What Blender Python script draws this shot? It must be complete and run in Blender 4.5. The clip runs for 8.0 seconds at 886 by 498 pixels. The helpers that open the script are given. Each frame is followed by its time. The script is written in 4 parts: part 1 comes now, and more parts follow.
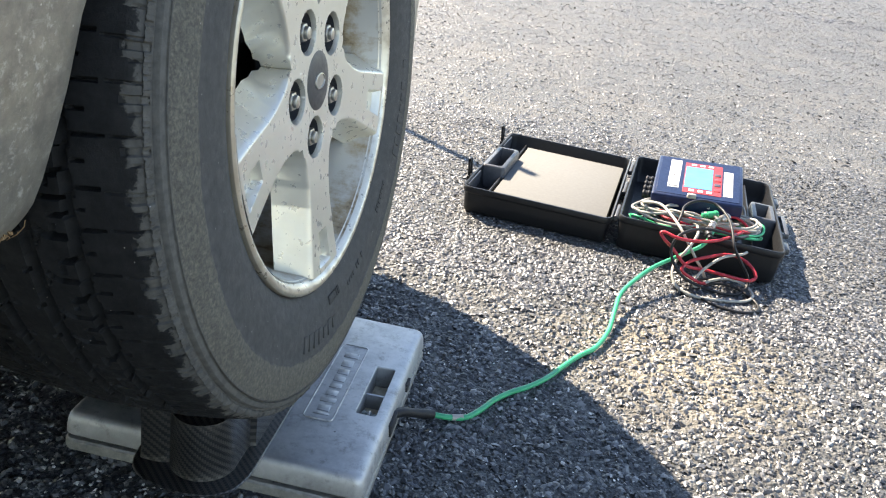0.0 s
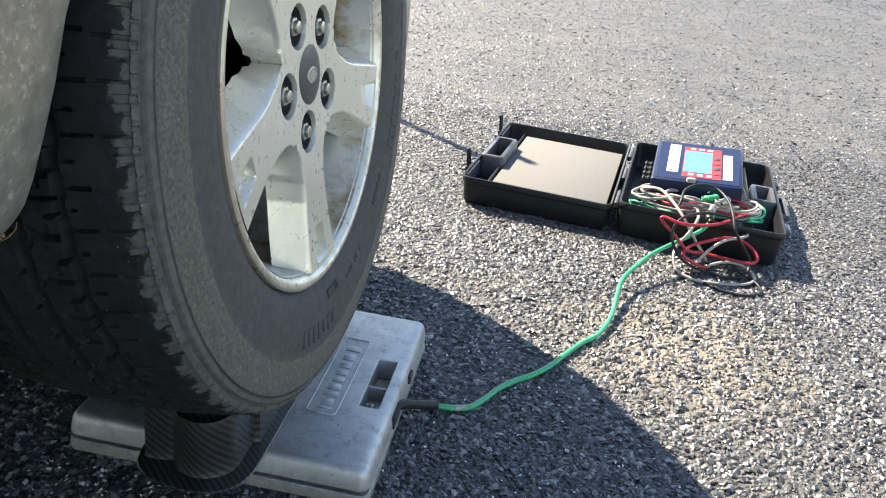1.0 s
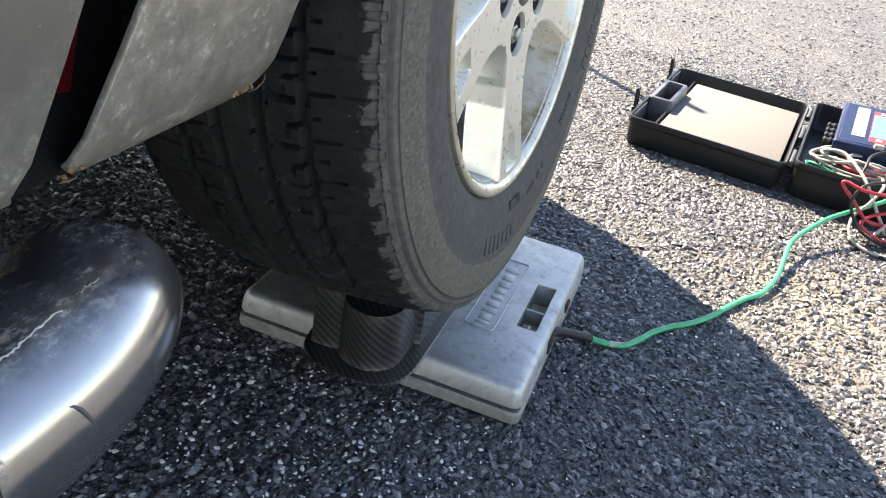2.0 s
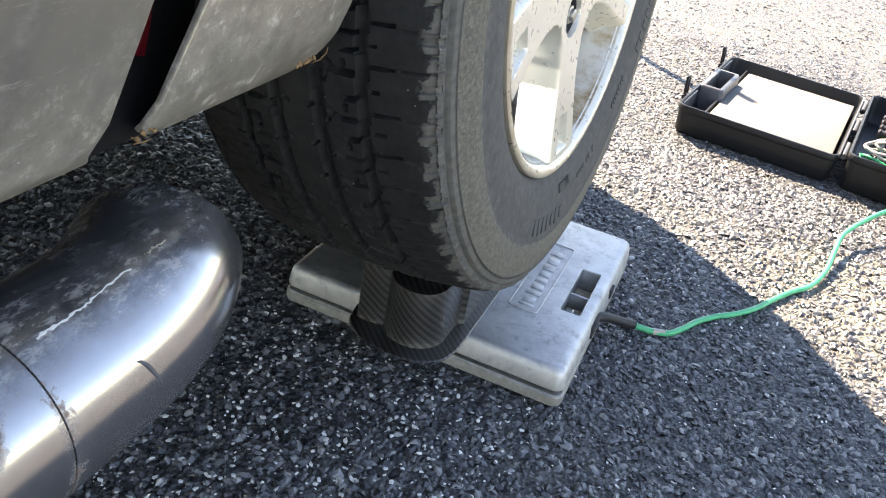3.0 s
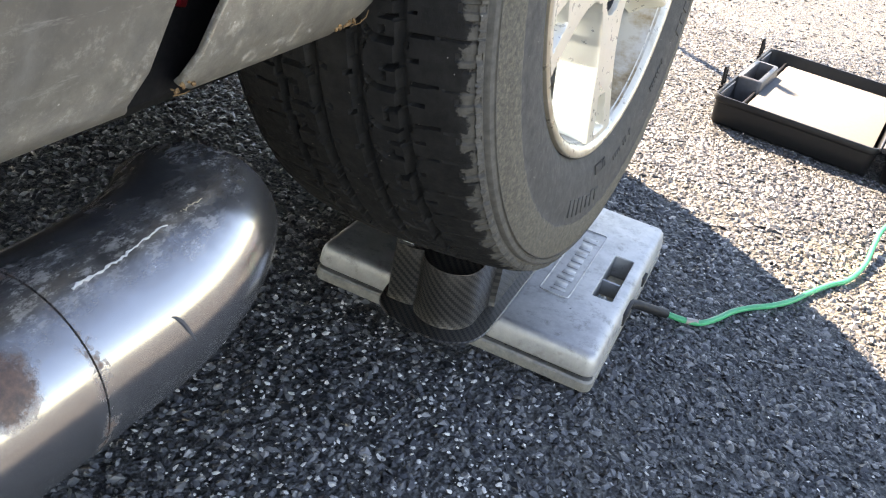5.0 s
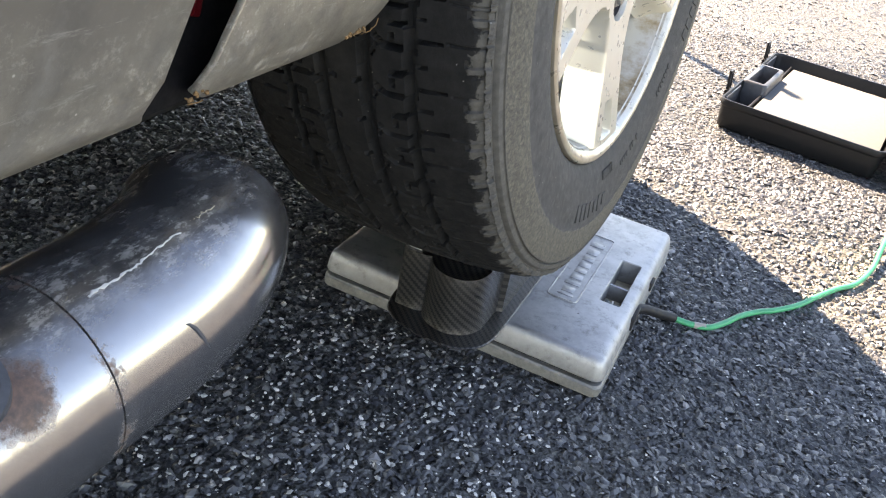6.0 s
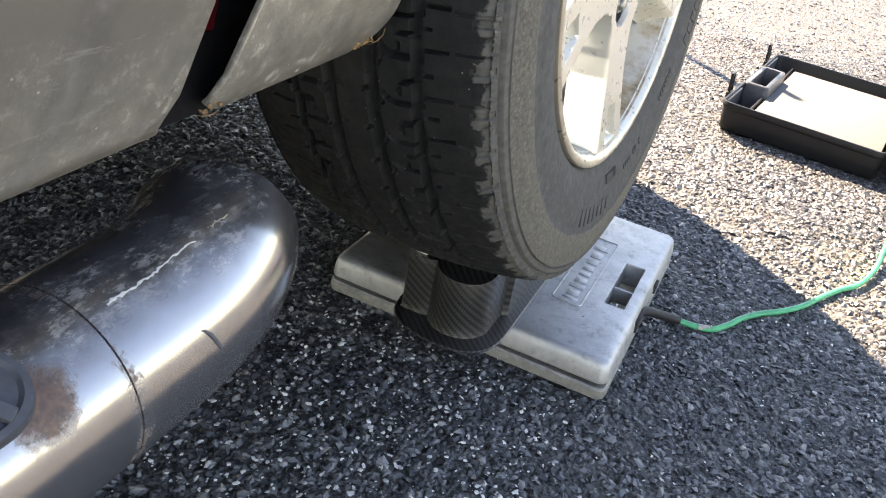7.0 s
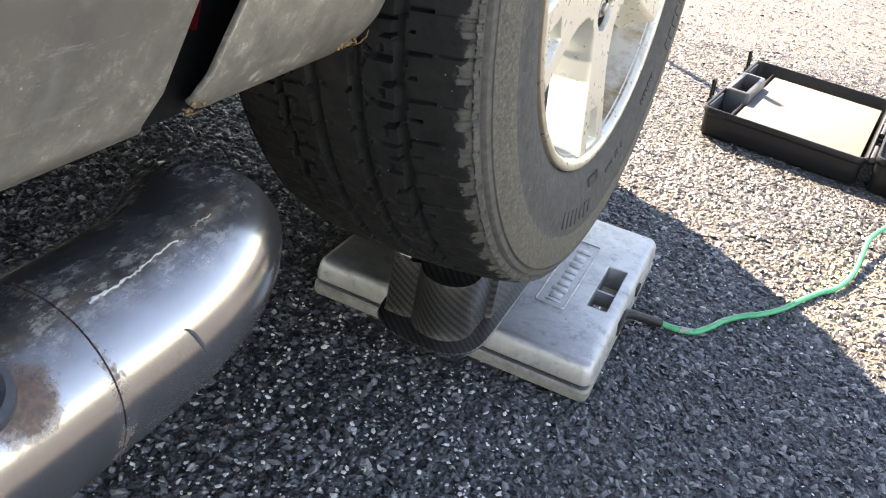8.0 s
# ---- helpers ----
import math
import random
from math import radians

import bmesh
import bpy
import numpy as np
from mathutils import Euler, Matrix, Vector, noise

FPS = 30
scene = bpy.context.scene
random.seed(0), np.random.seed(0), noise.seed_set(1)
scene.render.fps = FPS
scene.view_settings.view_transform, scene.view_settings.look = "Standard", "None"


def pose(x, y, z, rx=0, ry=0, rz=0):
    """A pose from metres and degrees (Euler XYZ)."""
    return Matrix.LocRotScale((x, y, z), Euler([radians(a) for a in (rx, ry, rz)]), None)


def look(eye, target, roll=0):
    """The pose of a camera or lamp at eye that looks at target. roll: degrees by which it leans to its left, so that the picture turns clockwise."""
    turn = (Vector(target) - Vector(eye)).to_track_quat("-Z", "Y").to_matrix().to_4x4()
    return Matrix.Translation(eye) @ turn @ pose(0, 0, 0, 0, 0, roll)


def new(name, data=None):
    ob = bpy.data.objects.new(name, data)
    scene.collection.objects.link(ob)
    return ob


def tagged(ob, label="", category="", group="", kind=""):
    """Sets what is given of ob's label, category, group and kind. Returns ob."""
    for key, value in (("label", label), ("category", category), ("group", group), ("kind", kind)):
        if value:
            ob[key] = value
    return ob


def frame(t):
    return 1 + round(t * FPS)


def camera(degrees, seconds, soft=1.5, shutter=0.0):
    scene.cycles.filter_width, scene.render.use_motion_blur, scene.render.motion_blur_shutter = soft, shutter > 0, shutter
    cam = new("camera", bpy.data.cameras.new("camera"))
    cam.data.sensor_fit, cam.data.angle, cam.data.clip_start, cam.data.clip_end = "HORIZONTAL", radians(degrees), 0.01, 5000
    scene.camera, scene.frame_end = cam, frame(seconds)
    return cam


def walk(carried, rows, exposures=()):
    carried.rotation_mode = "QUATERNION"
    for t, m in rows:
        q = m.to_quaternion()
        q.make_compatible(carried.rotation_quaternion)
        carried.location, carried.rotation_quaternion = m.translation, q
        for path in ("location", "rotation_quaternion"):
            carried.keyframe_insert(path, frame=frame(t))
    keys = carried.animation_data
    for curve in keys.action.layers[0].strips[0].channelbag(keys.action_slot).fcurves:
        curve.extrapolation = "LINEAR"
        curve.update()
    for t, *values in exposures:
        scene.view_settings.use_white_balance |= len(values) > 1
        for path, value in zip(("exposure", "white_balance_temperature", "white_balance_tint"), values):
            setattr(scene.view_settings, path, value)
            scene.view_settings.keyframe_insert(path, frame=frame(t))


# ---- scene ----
# ---- camera ----
cam = camera(56.0, 8.0, soft=1.15)
PATH = [
    (0.0, 0.1305, -0.7584, 0.6955, 66.15, -7.95, 9.78),
    (0.5, 0.1443, -0.7603, 0.7037, 65.93, -6.17, 7.96),
    (1.0, 0.1375, -0.7569, 0.6955, 65.62, -6.39, 9.37),
    (1.5, 0.0982, -0.7726, 0.6722, 63.38, -8.13, 15.24),
    (2.0, 0.0745, -0.7694, 0.6484, 60.32, -9.32, 20.07),
    (3.5, 0.0684, -0.7838, 0.6371, 58.69, -9.45, 24.03),
    (4.0, 0.0707, -0.7804, 0.6263, 58.36, -9.67, 25.10),
    (4.5, 0.0705, -0.7802, 0.6262, 58.11, -9.86, 25.15),
    (5.0, 0.0662, -0.7818, 0.6243, 58.06, -9.71, 25.58),
    (6.5, 0.0634, -0.7884, 0.6275, 58.55, -9.08, 25.72),
    (7.0, 0.0631, -0.7925, 0.6305, 58.64, -8.81, 25.65),
    (7.5, 0.0638, -0.7922, 0.6297, 58.85, -9.02, 25.07),
    (8.0, 0.0654, -0.7956, 0.6293, 59.16, -9.39, 24.70),
]
walk(cam, [(t, pose(x, y, z, rx, ry, rz)) for t, x, y, z, rx, ry, rz in PATH],
     exposures=[(0.0, 2.05, 7900, 12), (0.5, 1.88, 7900, 12), (1.0, 1.92, 7900, 12), (1.5, 2.02, 8100, 14), (2.0, 2.30, 8400, 16), (3.5, 2.80, 8900, 18), (5.0, 2.74, 9200, 19), (8.0, 2.70, 9600, 20)])

# ---- light: clear sky and a low sun behind the car ----
SUN_A, SUN_B = 0.84, -0.71            # ground shift of a shadow per metre of height
sun_dir = Vector((-SUN_A, -SUN_B, 1.0)).normalized()
world = bpy.data.worlds.new("sky")
scene.world = world
world.use_nodes = True
wn = world.node_tree.nodes
sky = wn.new("ShaderNodeTexSky")
sky.sky_type = "NISHITA"
sky.sun_disc = False
sky.dust_density = 0.15
sky.altitude = 1500
sky.ozone_density = 2.0
sky.sun_elevation = math.asin(sun_dir.z)
sky.sun_rotation = math.atan2(sun_dir.x, sun_dir.y)
world.node_tree.links.new(sky.outputs[0], wn["Background"].inputs[0])
wn["Background"].inputs[1].default_value = 0.126
sun_data = bpy.data.lights.new("sun", "SUN")
sun_data.energy, sun_data.angle, sun_data.color = 5.0, radians(0.53), (1.0, 0.96, 0.90)
sun = new("sun", sun_data)
sun.matrix_world = look(sun_dir * 20, (0, 0, 0))


# ---- materials ----
class Mat:
    """A node material with small helpers."""

    def __init__(self, name, rough=0.5, metal=0.0, color=(0.5, 0.5, 0.5), spec=0.5):
        self.m = bpy.data.materials.new(name)
        self.m.use_nodes = True
        self.t = self.m.node_tree
        self.b = self.t.nodes["Principled BSDF"]
        self.b.inputs["Roughness"].default_value = rough
        self.b.inputs["Metallic"].default_value = metal
        self.b.inputs["Base Color"].default_value = (*color, 1)
        self.b.inputs["Specular IOR Level"].default_value = spec
        self.co = None

    def n(self, kind, **sets):
        node = self.t.nodes.new(kind)
        for key, value in sets.items():
            node.inputs[key.replace("_", " ")].default_value = value
        return node

    def link(self, a, b):
        self.t.links.new(a, b)

    def coords(self):
        if self.co is None:
            self.co = self.t.nodes.new("ShaderNodeTexCoord")
        return self.co.outputs["Object"]

    def noise(self, scale, detail=4.0, rough=0.6, where=None):
        node = self.n("ShaderNodeTexNoise", Scale=scale, Detail=detail, Roughness=rough)
        self.link(where or self.coords(), node.inputs["Vector"])
        return node.outputs["Fac"]

    def voronoi(self, scale, feature="F1", out="Distance"):
        node = self.n("ShaderNodeTexVoronoi", Scale=scale)
        node.feature = feature
        self.link(self.coords(), node.inputs["Vector"])
        return node.outputs[out]

    def ramp(self, fac, *stops):
        node = self.t.nodes.new("ShaderNodeValToRGB")
        e = node.color_ramp.elements
        while len(e) < len(stops):
            e.new(0.5)
        for i, (p, c) in enumerate(stops):
            e[i].position = p
            e[i].color = (*(c if isinstance(c, tuple) else (c, c, c)), 1)
        self.link(fac, node.inputs[0])
        return node.outputs[0]

    def mix(self, fac, a, b, how="MIX"):
        node = self.t.nodes.new("ShaderNodeMix")
        node.data_type, node.blend_type = "RGBA", how
        for sock, v in ((node.inputs[0], fac), (node.inputs[6], a), (node.inputs[7], b)):
            if isinstance(v, (int, float)):
                sock.default_value = v
            elif isinstance(v, tuple):
                sock.default_value = (*v, 1)
            else:
                self.link(v, sock)
        return node.outputs[2]

    def math(self, op, a, b=0.0, c=0.0):
        node = self.t.nodes.new("ShaderNodeMath")
        node.operation = op
        for sock, v in zip(node.inputs, (a, b, c)):
            if isinstance(v, (int, float)):
                sock.default_value = v
            else:
                self.link(v, sock)
        return node.outputs[0]

    def axis(self, which, where=None):
        node = self.t.nodes.new("ShaderNodeSeparateXYZ")
        self.link(where or self.coords(), node.inputs[0])
        return node.outputs[which]

    def color(self, out):
        self.link(out, self.b.inputs["Base Color"])
        return self

    def rough(self, out):
        self.link(out, self.b.inputs["Roughness"])
        return self

    def bump(self, out, strength=0.3, dist=0.001):
        node = self.n("ShaderNodeBump", Strength=strength, Distance=dist)
        self.link(out, node.inputs["Height"])
        if self.b.inputs["Normal"].is_linked:
            self.link(self.b.inputs["Normal"].links[0].from_socket, node.inputs["Normal"])
        self.link(node.outputs[0], self.b.inputs["Normal"])
        return self


def m_asphalt():
    m = Mat("asphalt", 0.8, spec=0.36)
    chips = m.voronoi(150.0, out="Color")
    chips2 = m.voronoi(330.0, out="Color")
    v = m.axis(0, chips)
    v2 = m.axis(1, chips2)
    base = m.ramp(v, (0.0, (0.016, 0.016, 0.018)), (0.45, (0.040, 0.040, 0.041)), (0.8, (0.100, 0.099, 0.096)), (0.97, (0.20, 0.195, 0.185)))
    fine = m.ramp(v2, (0.0, (0.016, 0.016, 0.018)), (0.7, (0.070, 0.084, 0.083)), (0.97, (0.24, 0.235, 0.225)))
    col = m.mix(0.45, base, fine)
    dust = m.ramp(m.noise(2.2, 5, 0.65), (0.45, 0.0), (0.75, 0.35))
    col = m.mix(dust, col, (0.19, 0.17, 0.14))
    # dry sandy patch beside the cable
    mp = m.n("ShaderNodeMapping", Location=(-0.42, -0.56, 0), Scale=(1, 1, 1))
    mp.vector_type = "POINT"
    m.link(m.coords(), mp.inputs[0])
    ln = m.n("ShaderNodeVectorMath")
    ln.operation = "LENGTH"
    m.link(mp.outputs[0], ln.inputs[0])
    spot = m.math("ADD", ln.outputs["Value"], m.math("MULTIPLY", m.noise(14.0, 5), 0.22))
    col = m.mix(m.ramp(spot, (0.17, 0.5), (0.38, 0.0)), col, (0.31, 0.265, 0.185))
    m.color(col)
    m.rough(m.ramp(v, (0.0, 0.45), (1.0, 0.85)))
    m.bump(m.voronoi(150.0), 0.9, 0.004)
    m.bump(m.voronoi(330.0), 0.6, 0.002)
    m.bump(m.noise(900.0, 3), 0.4, 0.0006)
    return m.m


def m_chip():
    m = Mat("stone chips", 0.5, spec=0.62)
    g = m.t.nodes.new("ShaderNodeNewGeometry")
    m.color(m.ramp(g.outputs["Random Per Island"], (0.0, (0.010, 0.011, 0.013)), (0.40, (0.040, 0.042, 0.047)), (0.72, (0.115, 0.117, 0.120)),
                   (0.95, (0.180, 0.178, 0.170)), (0.995, (0.30, 0.29, 0.28))))
    m.rough(m.ramp(m.noise(300), (0.3, 0.24), (0.7, 0.50)))
    m.bump(m.noise(700.0, 3), 0.5, 0.0006)
    return m.m


def m_fleck():
    m = Mat("pale flecks", 0.7)
    m.color(m.ramp(m.noise(120), (0.3, (0.5, 0.48, 0.44)), (0.7, (0.78, 0.76, 0.72))))
    return m.m


FLAT = 0.1620                            # height at which the tyre stands
WC = Vector((-0.0955, 0.047, 0.497))     # wheel: middle of the rim's outer plane
WM = Matrix.Translation(WC) @ Matrix.Rotation(radians(-3.0), 4, "Z") @ Matrix.Rotation(radians(-4.6), 4, "Y")
RIM = 0.219
TYRE_R, TYRE_X = 0.346, -0.112            # tread radius; middle of the tread, from the rim's plane


def m_rubber():
    m = Mat("rubber", 0.8, spec=0.2)
    r = m.math("SQRT", m.math("ADD", m.math("POWER", m.axis(1), 2.0), m.math("POWER", m.axis(2), 2.0)))
    x = m.axis(0)
    tread = m.ramp(m.noise(60, 6, 0.7), (0.3, (0.010, 0.0098, 0.0098)), (0.75, (0.026, 0.0254, 0.0248)))
    wall = m.ramp(m.noise(90, 5), (0.3, (0.056, 0.055, 0.053)), (0.8, (0.080, 0.078, 0.074)))
    # fibrous scuffed ring with a ragged inner edge
    scuff = m.ramp(m.noise(260, 7, 0.8), (0.32, (0.050, 0.046, 0.039)), (0.50, (0.155, 0.140, 0.108)), (0.70, (0.36, 0.32, 0.245)))
    edge = m.math("ADD", r, m.math("MULTIPLY", m.math("SUBTRACT", m.noise(70, 7, 0.75), 0.5), 0.011))
    in_ring = m.math("MULTIPLY", m.ramp(m.math("MULTIPLY", m.math("SUBTRACT", edge, 0.270), 30.0), (0.44, 0.0), (0.49, 1.0)), m.ramp(m.math("MULTIPLY", m.math("SUBTRACT", r, 0.300), 30.0), (0.62, 1.0), (0.66, 0.0)))
    outer = m.math("GREATER_THAN", x, -0.022)
    wall = m.mix(m.math("MULTIPLY", in_ring, 0.60), wall, scuff)
    is_wall = m.ramp(m.math("MULTIPLY", m.math("SUBTRACT", 0.3300, r), 300.0), (0.1, 0.0), (0.9, 1.0))
    col = m.mix(m.math("MULTIPLY", is_wall, outer), tread, wall)
    # dusty shoulder: its edge steps from block to block
    turn = m.math("MULTIPLY", m.math("ARCTAN2", m.axis(1), m.axis(2)), 64 / (2 * math.pi))
    step = m.math("MULTIPLY", m.math("GREATER_THAN", m.math("FRACT", m.math("ADD", turn, m.math("MULTIPLY", m.noise(50, 3), 0.5))), 0.5), 0.006)
    reach = m.math("ADD", m.math("ADD", x, step), m.math("MULTIPLY", m.math("SUBTRACT", m.noise(75, 6, 0.75), 0.5), 0.018))
    worn = m.ramp(m.math("MULTIPLY", m.math("ADD", reach, 0.04), 25.0), (0.74, 0.0), (0.78, 1.0))
    worn = m.math("MULTIPLY", worn, m.math("GREATER_THAN", r, 0.318))
    col = m.mix(m.math("MULTIPLY", worn, 0.85), col, m.ramp(m.noise(150, 5), (0.3, (0.075, 0.071, 0.064)), (0.7, (0.135, 0.126, 0.110))))
    specks = m.ramp(m.voronoi(110), (0.035, 1.0), (0.06, 0.0))
    specks = m.math("MULTIPLY", specks, m.math("GREATER_THAN", m.noise(23, 2), 0.52))
    col = m.mix(specks, col, (0.42, 0.4, 0.36))
    col = m.mix(m.ramp(m.noise(7, 5), (0.5, 0.0), (0.8, 0.22)), col, (0.08, 0.072, 0.06))
    m.color(col)
    m.rough(m.ramp(m.noise(130, 5), (0.3, 0.58), (0.7, 0.85)))
    m.bump(m.noise(420, 5, 0.7), 0.55, 0.0010)
    m.bump(m.noise(70, 6, 0.7), 0.35, 0.0020)
    m.bump(m.math("MULTIPLY", m.noise(230, 7, 0.8), in_ring), 0.7, 0.0022)
    return m.m


def m_alloy():
    m = Mat("silver wheel paint", 0.34, 0.55, (0.6, 0.58, 0.53))
    r = m.math("SQRT", m.math("ADD", m.math("POWER", m.axis(1), 2.0), m.math("POWER", m.axis(2), 2.0)))
    col = m.mix(m.ramp(m.noise(25, 5), (0.4, 0.0), (0.75, 0.5)), (0.71, 0.67, 0.575), (0.61, 0.55, 0.45))
    spots = m.ramp(m.voronoi(75), (0.05, 1.0), (0.09, 0.0))
    spots = m.math("MULTIPLY", spots, m.math("GREATER_THAN", m.noise(31, 2), 0.64))
    col = m.mix(spots, col, (0.09, 0.05, 0.02))
    rim = m.ramp(m.math("ADD", r, m.math("MULTIPLY", m.noise(55, 5), 0.03)), (0.222, 0.0), (0.232, 0.6))
    col = m.mix(rim, col, (0.26, 0.19, 0.11))
    m.color(col)
    m.rough(m.ramp(m.noise(90, 5), (0.3, 0.24), (0.75, 0.42)))
    m.bump(m.noise(400, 3), 0.06, 0.0005)
    return m.m


def m_barrel():
    m = Mat("dusty wheel barrel", 0.42, 0.4, (0.55, 0.52, 0.47))
    streak = m.n("ShaderNodeMapping", Scale=(4, 60, 60))
    m.link(m.coords(), streak.inputs[0])
    dirt = m.math("ADD", m.noise(14, 6, 0.7), m.math("MULTIPLY", m.noise(1.0, 4, where=streak.outputs[0]), 0.35))
    m.color(m.ramp(dirt, (0.62, (0.58, 0.56, 0.51)), (0.76, (0.40, 0.31, 0.20)), (0.86, (0.13, 0.09, 0.055)), (1.0, (0.04, 0.03, 0.025))))
    m.rough(m.ramp(dirt, (0.5, 0.38), (0.9, 0.8)))
    return m.m


def m_plain(name, color, rough=0.5, metal=0.0, scale=60.0, vary=0.25, bump=0.1, spec=0.5):
    m = Mat(name, rough, metal, color, spec)
    dark = tuple(c * (1 - vary) for c in color)
    lite = tuple(min(1.0, c * (1 + vary)) for c in color)
    m.color(m.ramp(m.noise(scale, 5, 0.65), (0.3, dark), (0.7, lite)))
    m.rough(m.ramp(m.noise(scale * 2.3, 4), (0.3, max(0.02, rough - 0.1)), (0.75, min(1.0, rough + 0.12))))
    if bump:
        m.bump(m.noise(scale * 6, 3), bump, 0.0006)
    return m.m


def m_cast():
    m = Mat("cast aluminium", 0.4, 0.9, (0.45, 0.46, 0.47))
    col = m.ramp(m.noise(16, 7, 0.75), (0.3, (0.36, 0.36, 0.36)), (0.55, (0.50, 0.50, 0.495)), (0.75, (0.57, 0.565, 0.55)))
    chips = m.ramp(m.voronoi(60), (0.05, 1.0), (0.09, 0.0))
    chips = m.math("MULTIPLY", chips, m.math("GREATER_THAN", m.noise(18, 2), 0.58))
    low = m.ramp(m.math("ADD", m.axis(2), m.math("MULTIPLY", m.noise(40, 5, 0.7), 0.03)), (0.032, 0.75), (0.056, 0.0))
    col = m.mix(low, col, m.ramp(m.noise(110, 6, 0.75), (0.3, (0.11, 0.10, 0.085)), (0.7, (0.29, 0.27, 0.22))))
    sc = m.n("ShaderNodeMapping", Scale=(8, 90, 8), Rotation=(0, 0, 0.6))
    m.link(m.coords(), sc.inputs[0])
    col = m.mix(m.ramp(m.noise(1.0, 6, 0.8, where=sc.outputs[0]), (0.64, 0.0), (0.72, 0.4)), col, (0.70, 0.70, 0.68))
    grime = m.ramp(m.noise(38, 7, 0.8), (0.52, 0.0), (0.66, 0.55))
    col = m.mix(grime, col, (0.15, 0.145, 0.135))
    m.color(m.mix(chips, col, (0.05, 0.05, 0.055)))
    m.rough(m.ramp(m.math("ADD", m.noise(30, 7, 0.75), m.math("MULTIPLY", low, 0.25)), (0.3, 0.46), (0.8, 0.66)))
    m.link(m.math("SUBTRACT", 0.80, m.math("MULTIPLY", low, 0.5)), m.b.inputs["Metallic"])
    m.bump(m.noise(500, 3), 0.12, 0.0005)
    m.bump(m.noise(70, 6, 0.7), 0.16, 0.0014)
    return m.m


def m_carbon():
    m = Mat("carbon fibre twill", 0.28, 0.0, spec=0.6)
    uv = m.t.nodes.new("ShaderNodeUVMap")
    cell = 0.0024
    u = m.math("DIVIDE", m.axis(0, uv.outputs[0]), cell)
    v = m.math("DIVIDE", m.axis(1, uv.outputs[0]), cell)
    iu, iv = m.math("FLOOR", u), m.math("FLOOR", v)
    k = m.math("MODULO", m.math("ADD", m.math("ADD", iu, iv), 4000.0), 4.0)
    over = m.math("LESS_THAN", k, 1.5)
    fu = m.math("PINGPONG", u, 0.5)
    fv = m.math("PINGPONG", v, 0.5)
    thread = m.math("ADD", m.math("MULTIPLY", over, fu), m.math("MULTIPLY", m.math("SUBTRACT", 1.0, over), fv))
    col = m.mix(over, (0.004, 0.004, 0.0045), (0.115, 0.11, 0.103))
    m.color(m.mix(m.ramp(m.noise(30, 5), (0.55, 0.0), (0.85, 0.1)), col, (0.03, 0.029, 0.027)))
    m.link(m.mix(over, (0.30, 0.30, 0.30), (0.36, 0.36, 0.36)), m.b.inputs["Roughness"])
    m.b.inputs["Coat Weight"].default_value = 0.3
    m.b.inputs["Coat Roughness"].default_value = 0.06
    m.link(m.math("MULTIPLY", over, 0.8), m.b.inputs["Metallic"])
    m.bump(thread, 0.6, 0.0008)
    return m.m


def m_chrome():
    m = Mat("worn chrome", 0.15, 1.0, (0.5, 0.5, 0.51))
    long = m.n("ShaderNodeMapping", Scale=(150, 55, 150))
    m.link(m.coords(), long.inputs[0])
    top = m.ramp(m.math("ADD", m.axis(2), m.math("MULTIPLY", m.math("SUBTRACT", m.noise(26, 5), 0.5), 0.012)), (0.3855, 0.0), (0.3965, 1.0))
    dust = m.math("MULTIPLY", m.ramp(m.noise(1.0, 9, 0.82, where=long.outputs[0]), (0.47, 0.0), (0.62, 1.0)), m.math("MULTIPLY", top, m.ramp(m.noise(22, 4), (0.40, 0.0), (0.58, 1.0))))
    # dark upper half: some grime, with the tube's dark reflection painted into the colour
    grimy_reflection = m.math("MULTIPLY", m.ramp(m.noise(30, 6, 0.7), (0.22, 0.35), (0.55, 1.0)), top)
    # rust along the seam and a few pits
    seam = m.math("ABSOLUTE", m.math("ADD", m.axis(1), 0.5835))
    ring = m.math("ADD", seam, m.math("MULTIPLY", m.noise(70, 8, 0.8), 0.06))
    rust = m.math("MAXIMUM", m.ramp(m.noise(120, 6, 0.75), (0.70, 0.0), (0.75, 1.0)), m.ramp(ring, (0.026, 1.0), (0.032, 0.0)))
    near = m.n("ShaderNodeVectorMath")
    near.operation = "DISTANCE"
    near.inputs[1].default_value = (-0.1535, -0.6230, 0.3872)
    m.link(m.coords(), near.inputs[0])
    patch = m.math("ADD", near.outputs["Value"], m.math("MULTIPLY", m.noise(95, 8, 0.8), 0.030))
    rust = m.math("MAXIMUM", rust, m.ramp(patch, (0.027, 1.0), (0.034, 0.0)))
    col = m.mix(m.math("MULTIPLY", dust, 0.6), m.mix(m.math("MULTIPLY", grimy_reflection, 0.92), (0.39, 0.39, 0.395), (0.05, 0.049, 0.051)), (0.46, 0.44, 0.41))
    m.color(m.mix(m.math("MULTIPLY", rust, 0.92), col, m.ramp(m.noise(300, 4), (0.35, (0.040, 0.016, 0.008)), (0.65, (0.120, 0.055, 0.028)))))
    m.rough(m.ramp(m.math("ADD", m.math("ADD", m.math("MULTIPLY", dust, 0.5), m.math("MULTIPLY", rust, 0.5)), m.math("MULTIPLY", m.noise(60, 5), 0.25)), (0.0, 0.12), (0.75, 0.5)))
    m.link(m.math("SUBTRACT", 0.93, m.math("ADD", m.math("MULTIPLY", grimy_reflection, 0.30), m.math("MAXIMUM", m.math("MULTIPLY", dust, 0.5), m.math("MULTIPLY", rust, 0.80)))), m.b.inputs["Metallic"])
    m.bump(m.noise(9, 3), 0.04, 0.004)
    return m.m


